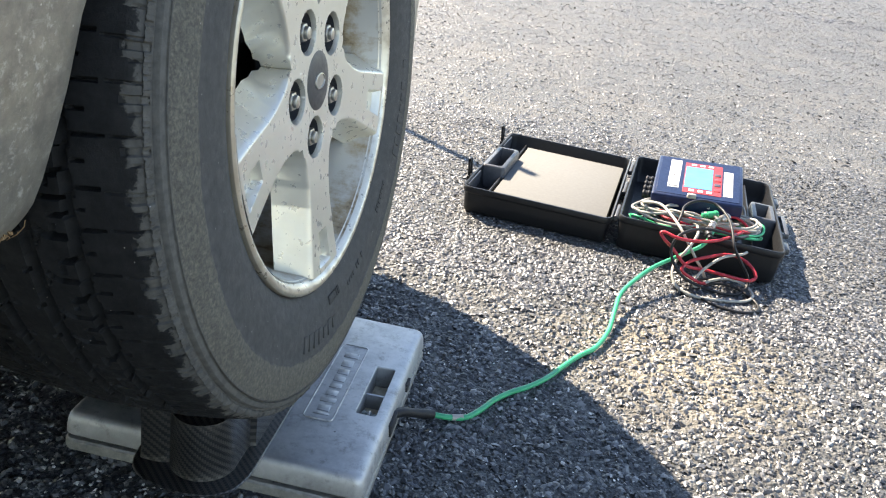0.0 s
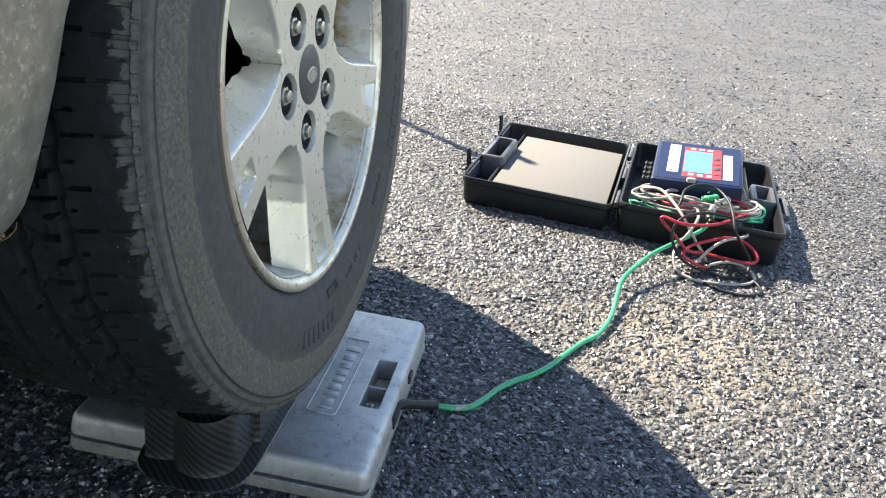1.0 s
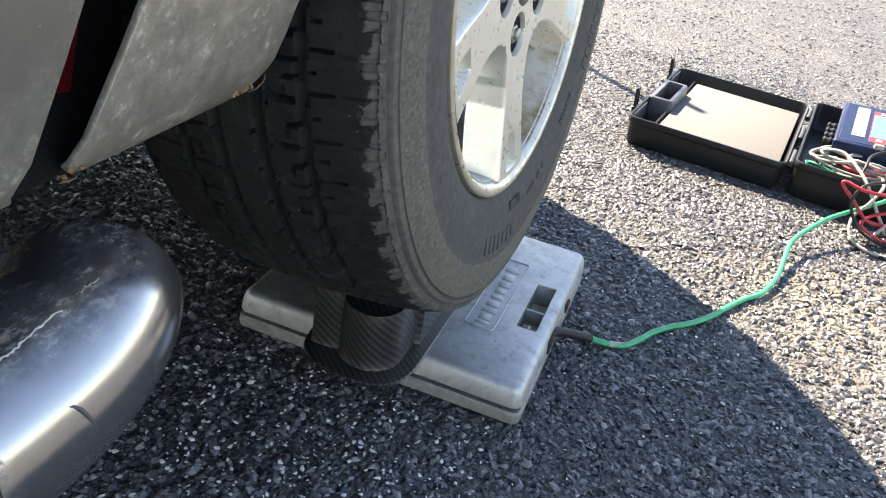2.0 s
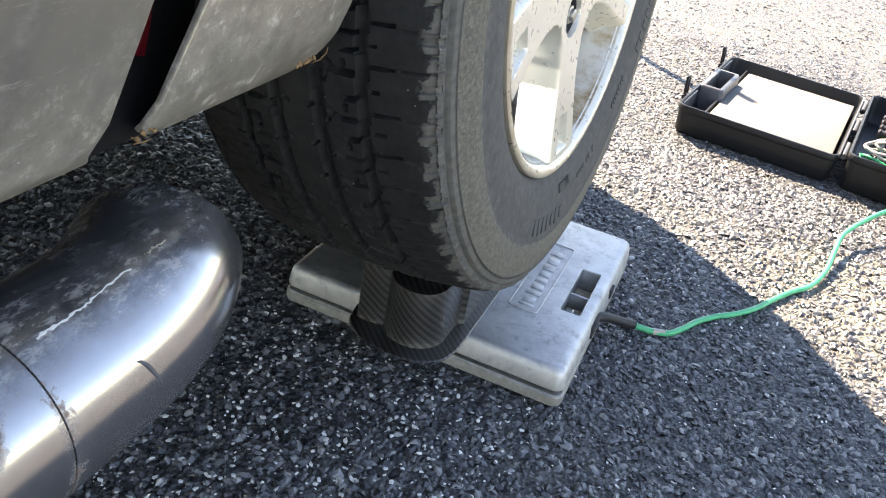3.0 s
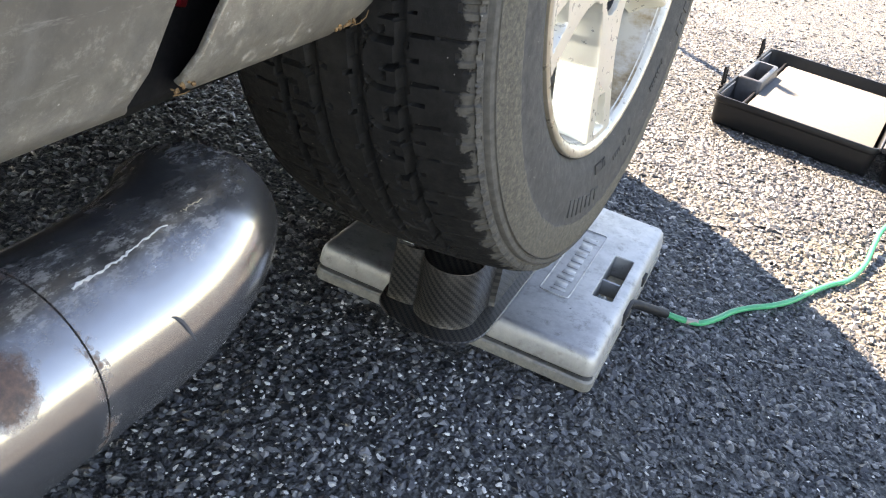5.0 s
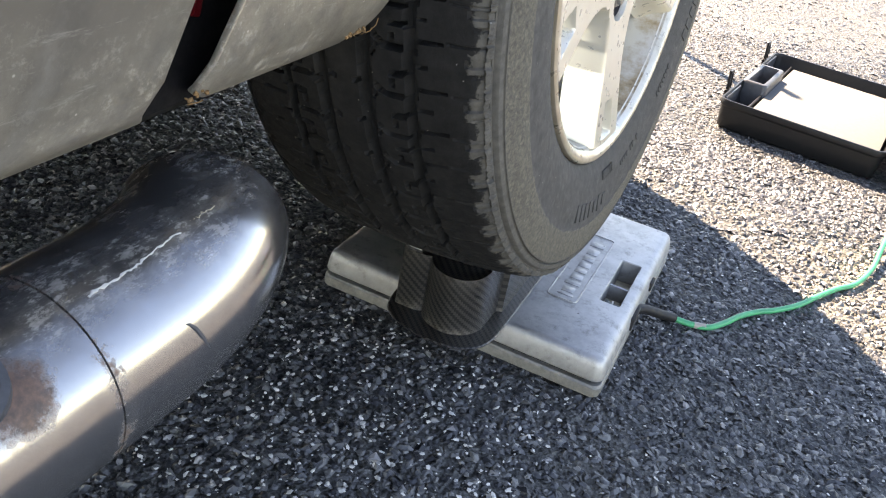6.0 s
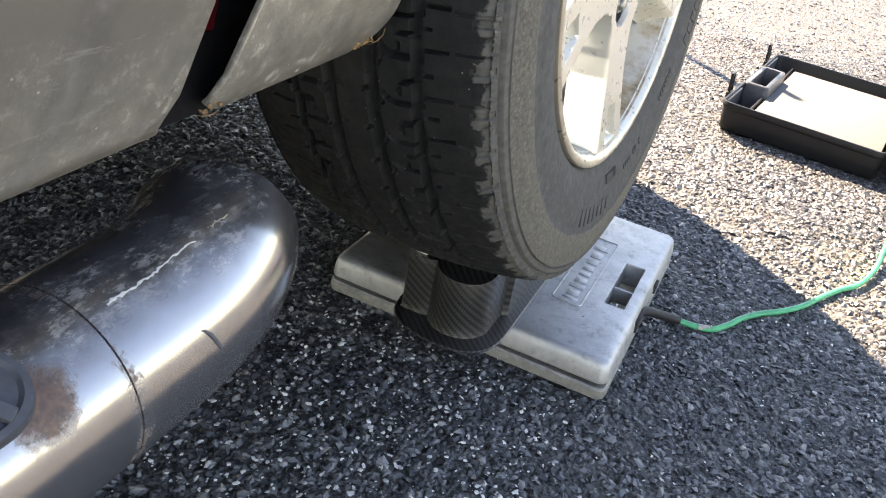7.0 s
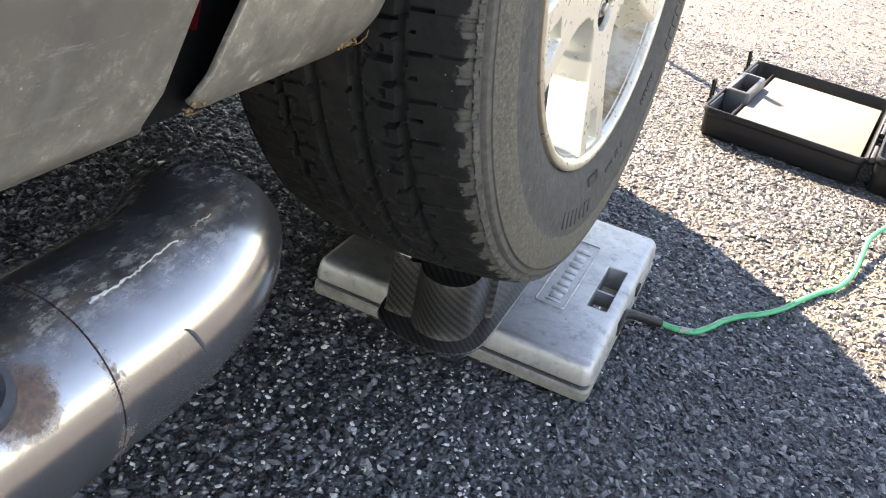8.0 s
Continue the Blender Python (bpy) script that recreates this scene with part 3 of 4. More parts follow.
def build_face():
    """The five-spoke face with pockets, end slots and side walls."""
    verts, faces = [], []
    depth = 0.030
    radii = [0.024 + (0.206 - 0.024) * i / 130 for i in range(131)]
    na = 64

    def half(r):
        if r < 0.074:
            return radians(36)
        w = 0.031 + 0.010 * max(0, (r - 0.13) / 0.075) + 0.006 * max(0, (0.11 - r) / 0.03)
        a = math.asin(min(0.95, w / r))
        t = min(1.0, (r - 0.074) / 0.016)
        return radians(36) * (1 - t) ** 2 + a * (1 - (1 - t) ** 2)

    for ang in SPOKES:
        base = len(verts)
        for r in radii:
            h = half(r)
            for k in range(na + 1):
                s = -1 + 2 * k / na
                a = ang + s * h
                y, z = r * math.cos(a), r * math.sin(a)
                x = face_x(r)
                edge = max(0.0, abs(s) - 0.86) / 0.14
                if r > 0.08:
                    x -= 0.006 * edge ** 2
                d = min(math.hypot(y - LUG_R * math.cos(b), z - LUG_R * math.sin(b)) for b in LUGS)
                if d < POCKET + 0.003:
                    x -= 0.022 * min(1.0, (POCKET + 0.003 - d) / 0.0022)
                along, side = r - 0.180, r * (a - ang)
                wide = 0.0135 + 0.12 * along
                if abs(along) < 0.0195 and abs(side) < wide:
                    x -= 0.009 * min(1.0, (0.0195 - abs(along)) / 0.003, (wide - abs(side)) / 0.003)
                verts.append((x, y, z))
        n = na + 1
        for i in range(len(radii) - 1):
            for k in range(na):
                faces.append((base + i * n + k, base + i * n + k + 1, base + (i + 1) * n + k + 1, base + (i + 1) * n + k))
        for k in (0, na):                          # side walls that fall back into the windows
            b2 = len(verts)
            for i, r in enumerate(radii):
                x, y, z = verts[base + i * n + k]
                shift = 0.22 if k == 0 else -0.22
                lean = shift * min(1.0, max(0.0, (r - 0.074) / 0.03)) * 0.070 / r
                a, near = math.atan2(z, y) - lean, math.atan2(z, y) - 0.30 * lean
                verts.append((x - 0.013, r * math.cos(near), r * math.sin(near)))
                verts.append((x - depth, r * math.cos(a), r * math.sin(a)))
            for i in range(len(radii) - 1):
                p0, p1 = base + i * n + k, base + (i + 1) * n + k
                faces.append((p0, p1, b2 + 2 * i + 2, b2 + 2 * i))
                faces.append((b2 + 2 * i, b2 + 2 * i + 2, b2 + 2 * i + 3, b2 + 2 * i + 1))
    me = from_lists("wheel_face", verts, faces)
    bm = bmesh.new()
    bm.from_mesh(me)
    bmesh.ops.remove_doubles(bm, verts=bm.verts, dist=0.0002)
    return bm


def build_wheel(car):
    wheel = new("wheel")
    wheel.parent = car
    wheel.matrix_parent_inverse = parent_matrix(car).inverted()
    wheel.matrix_basis = WM
    wheel["label"] = "five-spoke silver alloy wheel with a worn black tyre"
    ROOTS[wheel.name] = Matrix()

    def sub(name, data, material, label="", sharp=40):
        return part(name, data, material, wheel, label, sharp)

    sub("tyre", build_tyre(), RUBBER, "worn black rubber tyre with scuffed sidewall", 28)
    lip = [(-0.012, 0.2035), (-0.007, 0.2065), (-0.0030, 0.2095), (-0.0012, 0.213), (-0.0008, 0.2160), (-0.0022, 0.2184), (-0.005, 0.2192), (-0.009, 0.2186), (-0.014, 0.2165), (-0.02, 0.212)]
    sub("rim_lip", lathe(lip, 160), ALLOY)
    sub("barrel", lathe([(-0.008, 0.2050), (-0.014, 0.2035), (-0.03, 0.200), (-0.06, 0.193), (-0.11, 0.187), (-0.17, 0.190), (-0.20, 0.205), (-0.205, 0.218)], 120), BARREL, "brake-dust stained wheel barrel")
    sub("spokes", build_face(), ALLOY, "silver painted cast spokes", 35)
    sub("brake_disc", lathe([(-0.095, 0.03), (-0.095, 0.150), (-0.118, 0.150), (-0.118, 0.03)], 64), DARK, "dark brake disc")
    cap = [(-0.040, 0.0325), (-0.0160, 0.0325), (-0.0142, 0.0316), (-0.0134, 0.0296), (-0.0122, 0.022), (-0.0115, 0.014), (-0.0112, 0.0001)]
    sub("centre_cap", lathe(cap, 64), CAP_GREY, "dark grey plastic centre cap")
    badge = lathe([(0, 0.0135), (0.0015, 0.0130), (0.0018, 0.0115), (0.0009, 0.0108), (0.0011, 0.0001)], 40)
    badge.transform(Matrix.Translation((-0.0120, 0, 0)) @ Matrix.Diagonal((1, 1, 0.62, 1)))
    sub("badge", badge, STEEL, "small oval metal badge")
    nut = None
    for a in LUGS:
        y, z = LUG_R * math.cos(a), LUG_R * math.sin(a)
        if nut is None:
            m = Matrix.Rotation(radians(90), 4, "Y")
            nut = merge(cyl(0.0098, 0.022, 6, m, 0.0012), cyl(0.0118, 0.006, 24, Matrix.Translation((-0.010, 0, 0)) @ m), cyl(0.0062, 0.006, 18, Matrix.Translation((0.012, 0, 0)) @ m, 0.001))
            first = sub("lug_nut", nut, STEEL, "zinc lug nut", 30)
            nut = first.data
            first.location = (-0.027, y, z)
        else:
            ob = part("lug_nut", nut, STEEL, wheel, "zinc lug nut", 0)
            ob.location = (-0.027, y, z)
        # added cup darkens the recess; the pocket's own walls are alloy
        cup = lathe([(-0.0335, 0.0001), (-0.0335, POCKET - 0.0012), (-0.0320, POCKET - 0.0002), (-0.0175, POCKET + 0.0004)], 28)
        cup.transform(Matrix.Translation((0, y, z)))
        part("lug_pocket", cup, CAP_GREY, wheel, "dark grey cup added to darken the lug pocket")
    # valve
    a = radians(146)
    m = Matrix.Translation((-0.012, 0.186 * math.cos(a), 0.186 * math.sin(a))) @ Matrix.Rotation(radians(80), 4, "Y")
    sub("valve", merge(cyl(0.0045, 0.026, 16, m, 0.001), cyl(0.0058, 0.008, 16, m @ Matrix.Translation((0, 0, 0.012)), 0.001)), STEEL, "short metal tyre valve")
    # balance weights clipped inside the lip
    for a in (98, 188):
        pts = [Vector((-0.0065, 0.2095 * math.cos(radians(a + d)), 0.2095 * math.sin(radians(a + d)))) for d in np.linspace(-7, 7, 9)]
        sub("balance_weight", tube(pts, 0.0042, 8), STEEL, "grey wheel balance weight")
    # moulded marks on the sidewall: plain bars
    rng = random.Random(5)
    marks = [(r, a, w, h) for r, a0, n, w, h in ((0.250, -78, 9, 0.0045, 0.007), (0.250, -50, 7, 0.0045, 0.007), (0.268, -112, 8, 0.010, 0.018), (0.268, -30, 9, 0.010, 0.018), (0.240, -92, 14, 0.0016, 0.010))
             for i in range(n) for a in [a0 + i * (math.degrees(w * 1.45 / r))]]
    for r, a, w, h in marks:
        if rng.random() < 0.12:
            continue
        hh = h * rng.choice((1.0, 1.0, 0.72))
        x = TYRE_X + (0.1183 if r > 0.26 else 0.1166 + (r - 0.249) * 0.14) + 0.0002
        m = Matrix.Rotation(radians(a), 4, "X") @ Matrix.Translation((x, r, 0)) @ Matrix.Rotation(radians(-13 if r < 0.26 else -5), 4, "Z")
        sub("sidewall_mark", box(-0.0012, 0.0009, -hh / 2, hh / 2, -w / 2, w / 2, 0.0004, 1, m), RUBBER)
    return wheel


# ---- the car ----
def side_x(z):
    """Depth of the car's side at a height."""
    pts = ((0.448, -0.205), (0.4545, -0.192), (0.4590, -0.184), (0.468, -0.175), (0.485, -0.166), (0.55, -0.148), (0.65, -0.128), (0.80, -0.112), (0.95, -0.125))
    for (z0, x0), (z1, x1) in zip(pts, pts[1:]):
        if z <= z1:
            return x0 + (x1 - x0) * (z - z0) / (z1 - z0)
    return pts[-1][1]


def side_panel(y_at, zs, cols, thick=0.005):
    """A curved panel: y_at(t, z) for t from 0 to 1 along it, with returned edges."""
    outer, inner = [], []
    for z in zs:
        outer.append([(side_x(z), y_at(c / cols, z), z) for c in range(cols + 1)])
        inner.append([(side_x(z) - thick, y_at(c / cols, z), z + (0.002 if z < 0.47 else 0)) for c in range(cols + 1)])
    bm = bmesh.new()

    def grid(rows):
        vs = [[bm.verts.new(p) for p in row] for row in rows]
        for a, b in zip(vs, vs[1:]):
            for i in range(len(a) - 1):
                bm.faces.new((a[i], a[i + 1], b[i + 1], b[i]))
        return vs
    o, n = grid(outer), grid(inner)
    rim_o = o[0] + [r[-1] for r in o[1:]] + list(reversed(o[-1][:-1])) + [r[0] for r in reversed(o[1:-1])]
    rim_n = n[0] + [r[-1] for r in n[1:]] + list(reversed(n[-1][:-1])) + [r[0] for r in reversed(n[1:-1])]
    for i in range(len(rim_o)):
        j = (i + 1) % len(rim_o)
        bm.faces.new((rim_o[i], rim_n[i], rim_n[j], rim_o[j]))
    bmesh.ops.recalc_face_normals(bm, faces=bm.faces[:])
    hard = [e for e in bm.edges if len(e.link_faces) == 2 and e.calc_face_angle(0) > 1.0]
    bmesh.ops.bevel(bm, geom=hard, offset=0.0016, segments=2, profile=0.5, affect="EDGES")
    return bm


ARCH = ((0.463, -0.352), (0.468, -0.340), (0.478, -0.333), (0.50, -0.327), (0.55, -0.322), (0.60, -0.318), (0.70, -0.29), (0.80, -0.21), (0.90, -0.09))


def arch_y(z):
    for (z0, y0), (z1, y1) in zip(ARCH, ARCH[1:]):
        if z <= z1:
            return y0 + (y1 - y0) * max(0, z - z0) / (z1 - z0)
    return ARCH[-1][1]


def gap_y(z):
    return -0.499 + 0.30 * (z - 0.463) + 2.2 * max(0.0, 0.468 - z)


def build_car():
    car = root("car", (-0.9, -1.2, 0), "dusty silver car with a chrome side step, wheel on a scale", "car")
    build_wheel(car)
    zs = [0.4515, 0.4545, 0.4565, 0.4585, 0.4615, 0.467, 0.472, 0.478, 0.485, 0.50, 0.53, 0.56, 0.60, 0.65, 0.70, 0.76, 0.82, 0.88]
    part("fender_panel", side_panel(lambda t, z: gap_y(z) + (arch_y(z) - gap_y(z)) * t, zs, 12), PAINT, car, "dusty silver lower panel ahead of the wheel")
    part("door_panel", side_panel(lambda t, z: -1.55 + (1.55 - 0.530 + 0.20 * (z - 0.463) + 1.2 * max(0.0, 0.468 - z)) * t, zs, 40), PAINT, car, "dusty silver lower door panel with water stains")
    # jamb behind the gap: black seal and red inner paint
    part("door_seal", box(-0.236, -0.187, -0.56, -0.44, 0.457, 0.90, 0.005), SEAL, car, "black rubber door seal")
    m = Matrix.Translation((-0.1870, -0.4885, 0.5005)) @ Matrix.Rotation(radians(-14), 4, "X")
    part("door_jamb", box(-0.002, 0.003, -0.012, 0.007, 0.0, 0.30, 0.0015, 2, m), RED_PAINT, car, "dark red painted door jamb")
    # the rest of the body: mass above, behind and ahead of the wheel
    part("underbody", box(-1.72, -0.40, -3.3, 0.55, 0.42, 0.60, 0.03), DARK, car)
    # unseen box added under the car to block light and darken reflections
    part("belly_blocker", box(-1.70, -0.46, -0.30, 0.60, 0.26, 0.44, 0.03), DARK, car)
    # unseen arm, added to cut light coming from under the car
    part("arm_blocker", tube([Vector((-0.30, 0.05, 0.335)), Vector((-0.42, 0.0, 0.30)), Vector((-0.60, -0.10, 0.27))], 0.028, 14), DARK, car, "unseen dark arm added behind the wheel to block light")
    # unseen panel, added to keep low light from the sunlit ground off the pad
    part("front_blocker", box(-1.60, -0.15, 0.400, 0.435, 0.05, 0.86, 0.01), DARK, car, "unseen black panel added ahead of the wheel to block light")
    part("rocker", box(-0.42, -0.215, -3.3, -0.44, 0.47, 0.62, 0.01), DARK, car)
    part("wheel_well", box(-0.46, -0.41, -0.45, 0.50, 0.40, 0.95, 0.02), DARK, car)
    prof = [(0.21, 0.755), (0.26, 0.765), (0.34, 0.79), (0.42, 0.80), (0.50, 0.795), (0.56, 0.765), (0.62, 0.745), (0.67, 0.70), (0.74, 0.62), (0.80, 0.53)]
    rings = []
    for z, yf in prof:
        ring = []
        for k in range(13):
            s = -1 + 2 * k / 12
            c = max(0.0, (abs(s) - 0.80) / 0.20)
            x = -0.96 + s * 0.82
            ring.append((x, yf + 0.10 * (1 - abs(s) ** 2.4) - 0.075 * c ** 2, z))
        ring += [(-0.14, 0.47, z), (-0.14, 0.44, z), (-0.42, 0.44, z), (-1.78, 0.44, z)]
        rings.append(ring)
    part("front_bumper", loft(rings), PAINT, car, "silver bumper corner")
    hood = []
    for y, z in ((0.52, 0.835), (0.40, 0.88), (0.20, 0.93), (-0.10, 0.97), (-0.50, 1.00)):
        hood.append([(-0.135, y, z - 0.07), (-0.15, y, z - 0.015), (-0.20, y, z), (-0.96, y, z + 0.045), (-1.72, y, z), (-1.78, y, z - 0.07), (-1.7, y, z - 0.12), (-0.22, y, z - 0.12)])
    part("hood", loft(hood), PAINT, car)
    cab = []
    for z, dx, y0, y1 in ((0.60, 0.0, -3.4, -0.62), (0.86, 0.0, -3.5, -0.50), (1.02, 0.02, -3.5, -0.52), (1.40, 0.12, -3.3, -0.95), (1.66, 0.22, -3.1, -1.25), (1.72, 0.32, -2.9, -1.45)):
        cab.append([(x, y, z) for x, y in round_rect(-1.75 + dx, -0.17 - dx, y0, y1, 0.09, 4)])
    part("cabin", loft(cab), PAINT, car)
    # the other three tyres, unseen, stand on the ground to block low light
    ring = [(-0.09, 0.22), (-0.11, 0.26), (-0.108, 0.31), (-0.09, 0.338), (0.0, 0.346), (0.09, 0.338), (0.108, 0.31), (0.11, 0.26), (0.09, 0.22)]
    for x, y in ((-1.68, 0.047), (-1.68, -2.75), (-0.21, -2.75)):
        part("tyre", lathe(ring, 64, Matrix.Translation((x, y, 0.346))), DARK, car, "unseen dark tyre standing on the asphalt to block light")
    # chrome side step
    step = new("side_step")
    step.parent = car
    step.matrix_parent_inverse = parent_matrix(car).inverted()
    step["label"] = "tubular chrome side step, scratched and rust spotted"
    R = 0.0505
    body = [(-0.190, -1.70, 0.347), (-0.190, -1.2, 0.349), (-0.190, -0.80, 0.351), (-0.190, -0.5835, 0.352)]
    end = [(-0.190, -0.5828, 0.352), (-0.190, -0.565, 0.352), (-0.190, -0.545, 0.352), (-0.1905, -0.52, 0.352), (-0.193, -0.497, 0.353), (-0.198, -0.475, 0.354), (-0.206, -0.455, 0.355), (-0.215, -0.440, 0.355)]
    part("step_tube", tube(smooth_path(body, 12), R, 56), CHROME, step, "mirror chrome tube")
    line = smooth_path(end, 10)
    me = tube(line, [R + 0.0003] * len(line), 56)
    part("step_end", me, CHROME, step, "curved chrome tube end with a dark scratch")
    part("tube_seam", tube([Vector((-0.190, -0.5845, 0.352)), Vector((-0.190, -0.5818, 0.352))], R - 0.0010, 56), DARK, step, "rusty seam in the tube")
    m = Matrix.Translation((-0.1680, -0.674, 0.3945)) @ Matrix.Rotation(radians(28), 4, "Y")
    outline = round_rect(-0.0215, 0.0215, -0.45, 0.055, 0.0205, 10)
    pad = loft([[(x * 0.96, y, -0.008) for x, y in outline], [(x, y, 0.003) for x, y in outline], [(x * 0.93, y - 0.001, 0.006) for x, y in outline], [(x * 0.80, y - 0.004, 0.0062) for x, y in outline], [(x * 0.76, y - 0.006, 0.0045) for x, y in outline]])
    pad.transform(m)
    part("step_pad", pad, PAD_RUBBER, step, "worn dark rubber step pad")
    for yy, tilt in ((0.030, 28), (0.008, -28), (-0.020, 28), (-0.05, -28)):
        part("tread_rib", box(-0.018, 0.018, -0.0035, 0.0035, 0.0035, 0.0075, 0.0012, 2, m @ Matrix.Translation((0, yy, 0)) @ Matrix.Rotation(radians(tilt), 4, "Z")), PAD_RUBBER, step)
    # marks on the tube: a pale crack in the grime and a dark scrape
    def on_tube(y, deg, lift=0.0):
        return Vector((-0.1905 + (R + lift) * math.cos(radians(deg)), y, 0.3522 + (R + lift) * math.sin(radians(deg))))
    rng = random.Random(9)
    crack = [on_tube(-0.508 - 0.0017 * k, 70.5 + rng.gauss(0, 0.45) - 0.15 * k + 0.5 * math.sin(k * 0.21), 0.0002) for k in range(38)]
    part("grime_crack", tube(crack, [0.0003 + 0.0007 * rng.random() * (0.4 + k / 38) for k in range(38)], 5), LABEL, step, "pale crack in the grime")
    crack = [on_tube(-0.478 - 0.0014 * k, 74 + rng.gauss(0, 0.6) + 0.5 * math.sin(k * 0.33), -0.0001) for k in range(16)]
    part("grime_crack", tube(crack, [0.0002 + 0.0004 * rng.random() for k in range(16)], 5), SANDY_TAN, step)
    scrape = [on_tube(-0.5385 + 0.0026 * k, 27 - 4.2 * k + 3 * math.sin(k), 0.0001) for k in range(6)]
    part("dark_scrape", tube(scrape, [0.0004, 0.0011, 0.0016, 0.0015, 0.0010, 0.0003], 6), PAD_RUBBER, step, "dark scrape in the chrome")
    # dried mud and straw on the lower edge
    rng = random.Random(3)
    for yc, n in ((-0.348, 24), (-0.500, 6)):
        bm = bmesh.new()
        for _ in range(n):
            s = rng.uniform(0.0006, 0.0016)
            b = bmesh.new()
            bmesh.ops.create_icosphere(b, subdivisions=1, radius=s)
            for v in b.verts:
                v.co *= rng.uniform(0.6, 1.3)
            yy = yc + rng.gauss(0, 0.007)
            zz = 0.464 + abs(rng.gauss(0, 0.003))
            bmesh.ops.translate(b, verts=b.verts, vec=(side_x(zz) + 0.0005, yy, zz))
            bm = merge(bm, b)
        for _ in range(3):
            p = Vector((-0.172, yc + rng.gauss(0, 0.006), 0.467))
            q = p + Vector((rng.gauss(0.002, 0.002), rng.gauss(0, 0.003), rng.uniform(0.002, 0.008)))
            b = bmesh.new()
            b.from_mesh(tube([p, (p + q) / 2 + Vector((0.001, 0.001, 0)), q], 0.0003, 5))
            bm = merge(bm, b)
        part("mud_clump", bm, STRAW, car, "dried mud with straw bits")
    return car


# ---- scale pad ----
PAD_TOP = 0.0540
PX0, PX1, PY0, PY1 = -0.380, 0.0, 0.0, 0.384


def build_pad():
    pad = root("scale_pad", (-0.19, 0.19, 0), "grey cast aluminium wheel scale pad with a hand hole", "scale")

    def ring(inset, z, r):
        return [(x, y, z) for x, y in round_rect(PX0 + inset, PX1 - inset, PY0 + inset, PY1 - inset, max(0.003, r - inset * 0.6), 8)]
    base = [ring(0.005, 0.0005, 0.012), ring(0.001, 0.003, 0.012), ring(0.0, 0.008, 0.012), ring(0.0005, 0.0155, 0.012), ring(0.003, 0.0180, 0.012)]
    part("base_plate", loft(base), CAST, pad, "weathered tan-grey base plate")
    part("shadow_gap", loft([ring(0.014, 0.0175, 0.014), ring(0.009, 0.0176, 0.014), ring(0.009, 0.0254, 0.014), ring(0.014, 0.0255, 0.014)], False, False), DARK, pad)
    # the shell, with the hand hole left open
    hx0, hx1, hy0, hy1 = -0.0490, -0.0205, 0.128, 0.248
    prof = [(0.010, 0.0232), (0.003, 0.0236), (0.001, 0.0265), (0.002, 0.0355), (0.0032, 0.0425), (0.0048, 0.0480), (0.0070, 0.0512), (0.0100, 0.0532), (0.0135, PAD_TOP)]
    rings = [ring(i, z, 0.014) for i, z in prof]
    n = len(rings[0])
    bm = bmesh.new()
    vs = [[bm.verts.new(p) for p in r] for r in rings]
    for a, b in zip(vs, vs[1:]):
        for k in range(n):
            bm.faces.new((a[k], a[(k + 1) % n], b[(k + 1) % n], b[k]))
    hole = [(x, y, PAD_TOP) for x, y in round_rect(hx0, hx1, hy0, hy1, 0.004, 8)]
    hv = [bm.verts.new(p) for p in hole]
    lip = [bm.verts.new((x, y, PAD_TOP - 0.0015)) for x, y in round_rect(hx0 + 0.001, hx1 - 0.001, hy0 + 0.001, hy1 - 0.001, 0.0032, 8)]
    low = [bm.verts.new((x, y, 0.022)) for x, y in round_rect(hx0 + 0.0015, hx1 - 0.0015, hy0 + 0.0015, hy1 - 0.0015, 0.003, 8)]
    for k in range(n):
        j = (k + 1) % n
        bm.faces.new((vs[-1][k], vs[-1][j], hv[j], hv[k]))
        bm.faces.new((hv[k], hv[j], lip[j], lip[k]))
        bm.faces.new((lip[k], lip[j], low[j], low[k]))
    part("shell", bm, CAST, pad, "satin grey cast shell with worn round edges", 30)
    # inside the hand hole: an inner bar and the cable gland
    # dusty floor made paler, with the hole's bounced light put into its colour
    part("hole_floor", box(-0.0475, -0.022, 0.130, 0.246, 0.0192, 0.0215, 0.0005), SANDY_TAN, pad, "dusty hand hole floor, bounced light in its pale colour")
    part("inner_bar", box(-0.048, -0.022, 0.186, 0.190, 0.0235, 0.046, 0.0012), CAST, pad)
    m = Matrix.Rotation(radians(90), 4, "Y")
    gland = merge(cyl(0.0092, 0.012, 18, Matrix.Translation((-0.036, 0.1475, 0.034)) @ m, 0.0015), cyl(0.0078, 0.018, 6, Matrix.Translation((-0.028, 0.1475, 0.034)) @ m, 0.001), cyl(0.0105, 0.004, 24, Matrix.Translation((-0.041, 0.1475, 0.034)) @ m, 0.001))
    part("cable_gland", gland, GLAND, pad, "black ribbed cable plug")
    part("gland_ring", cyl(0.0112, 0.003, 24, Matrix.Translation((-0.0335, 0.1475, 0.034)) @ m, 0.0008), STEEL, pad)
    # raised frame and worn raised marks beside the hole
    fx0, fx1, fy0, fy1 = -0.110, -0.0715, 0.098, 0.288
    line = [Vector((x, y, PAD_TOP + 0.0002)) for x, y in round_rect(fx0, fx1, fy0, fy1, 0.005, 4)][12:] + [Vector((x, y, PAD_TOP + 0.0002)) for x, y in round_rect(fx0, fx1, fy0, fy1, 0.005, 4)][:11]
    part("raised_frame", tube(line, 0.0011, 6), CAST, pad)
    y = 0.108
    for k, w in enumerate((0.006, 0.017, 0.013, 0.016, 0.014, 0.016, 0.017, 0.022, 0.017)):
        h = 0.021 if k in (0, 2, 8) else 0.016
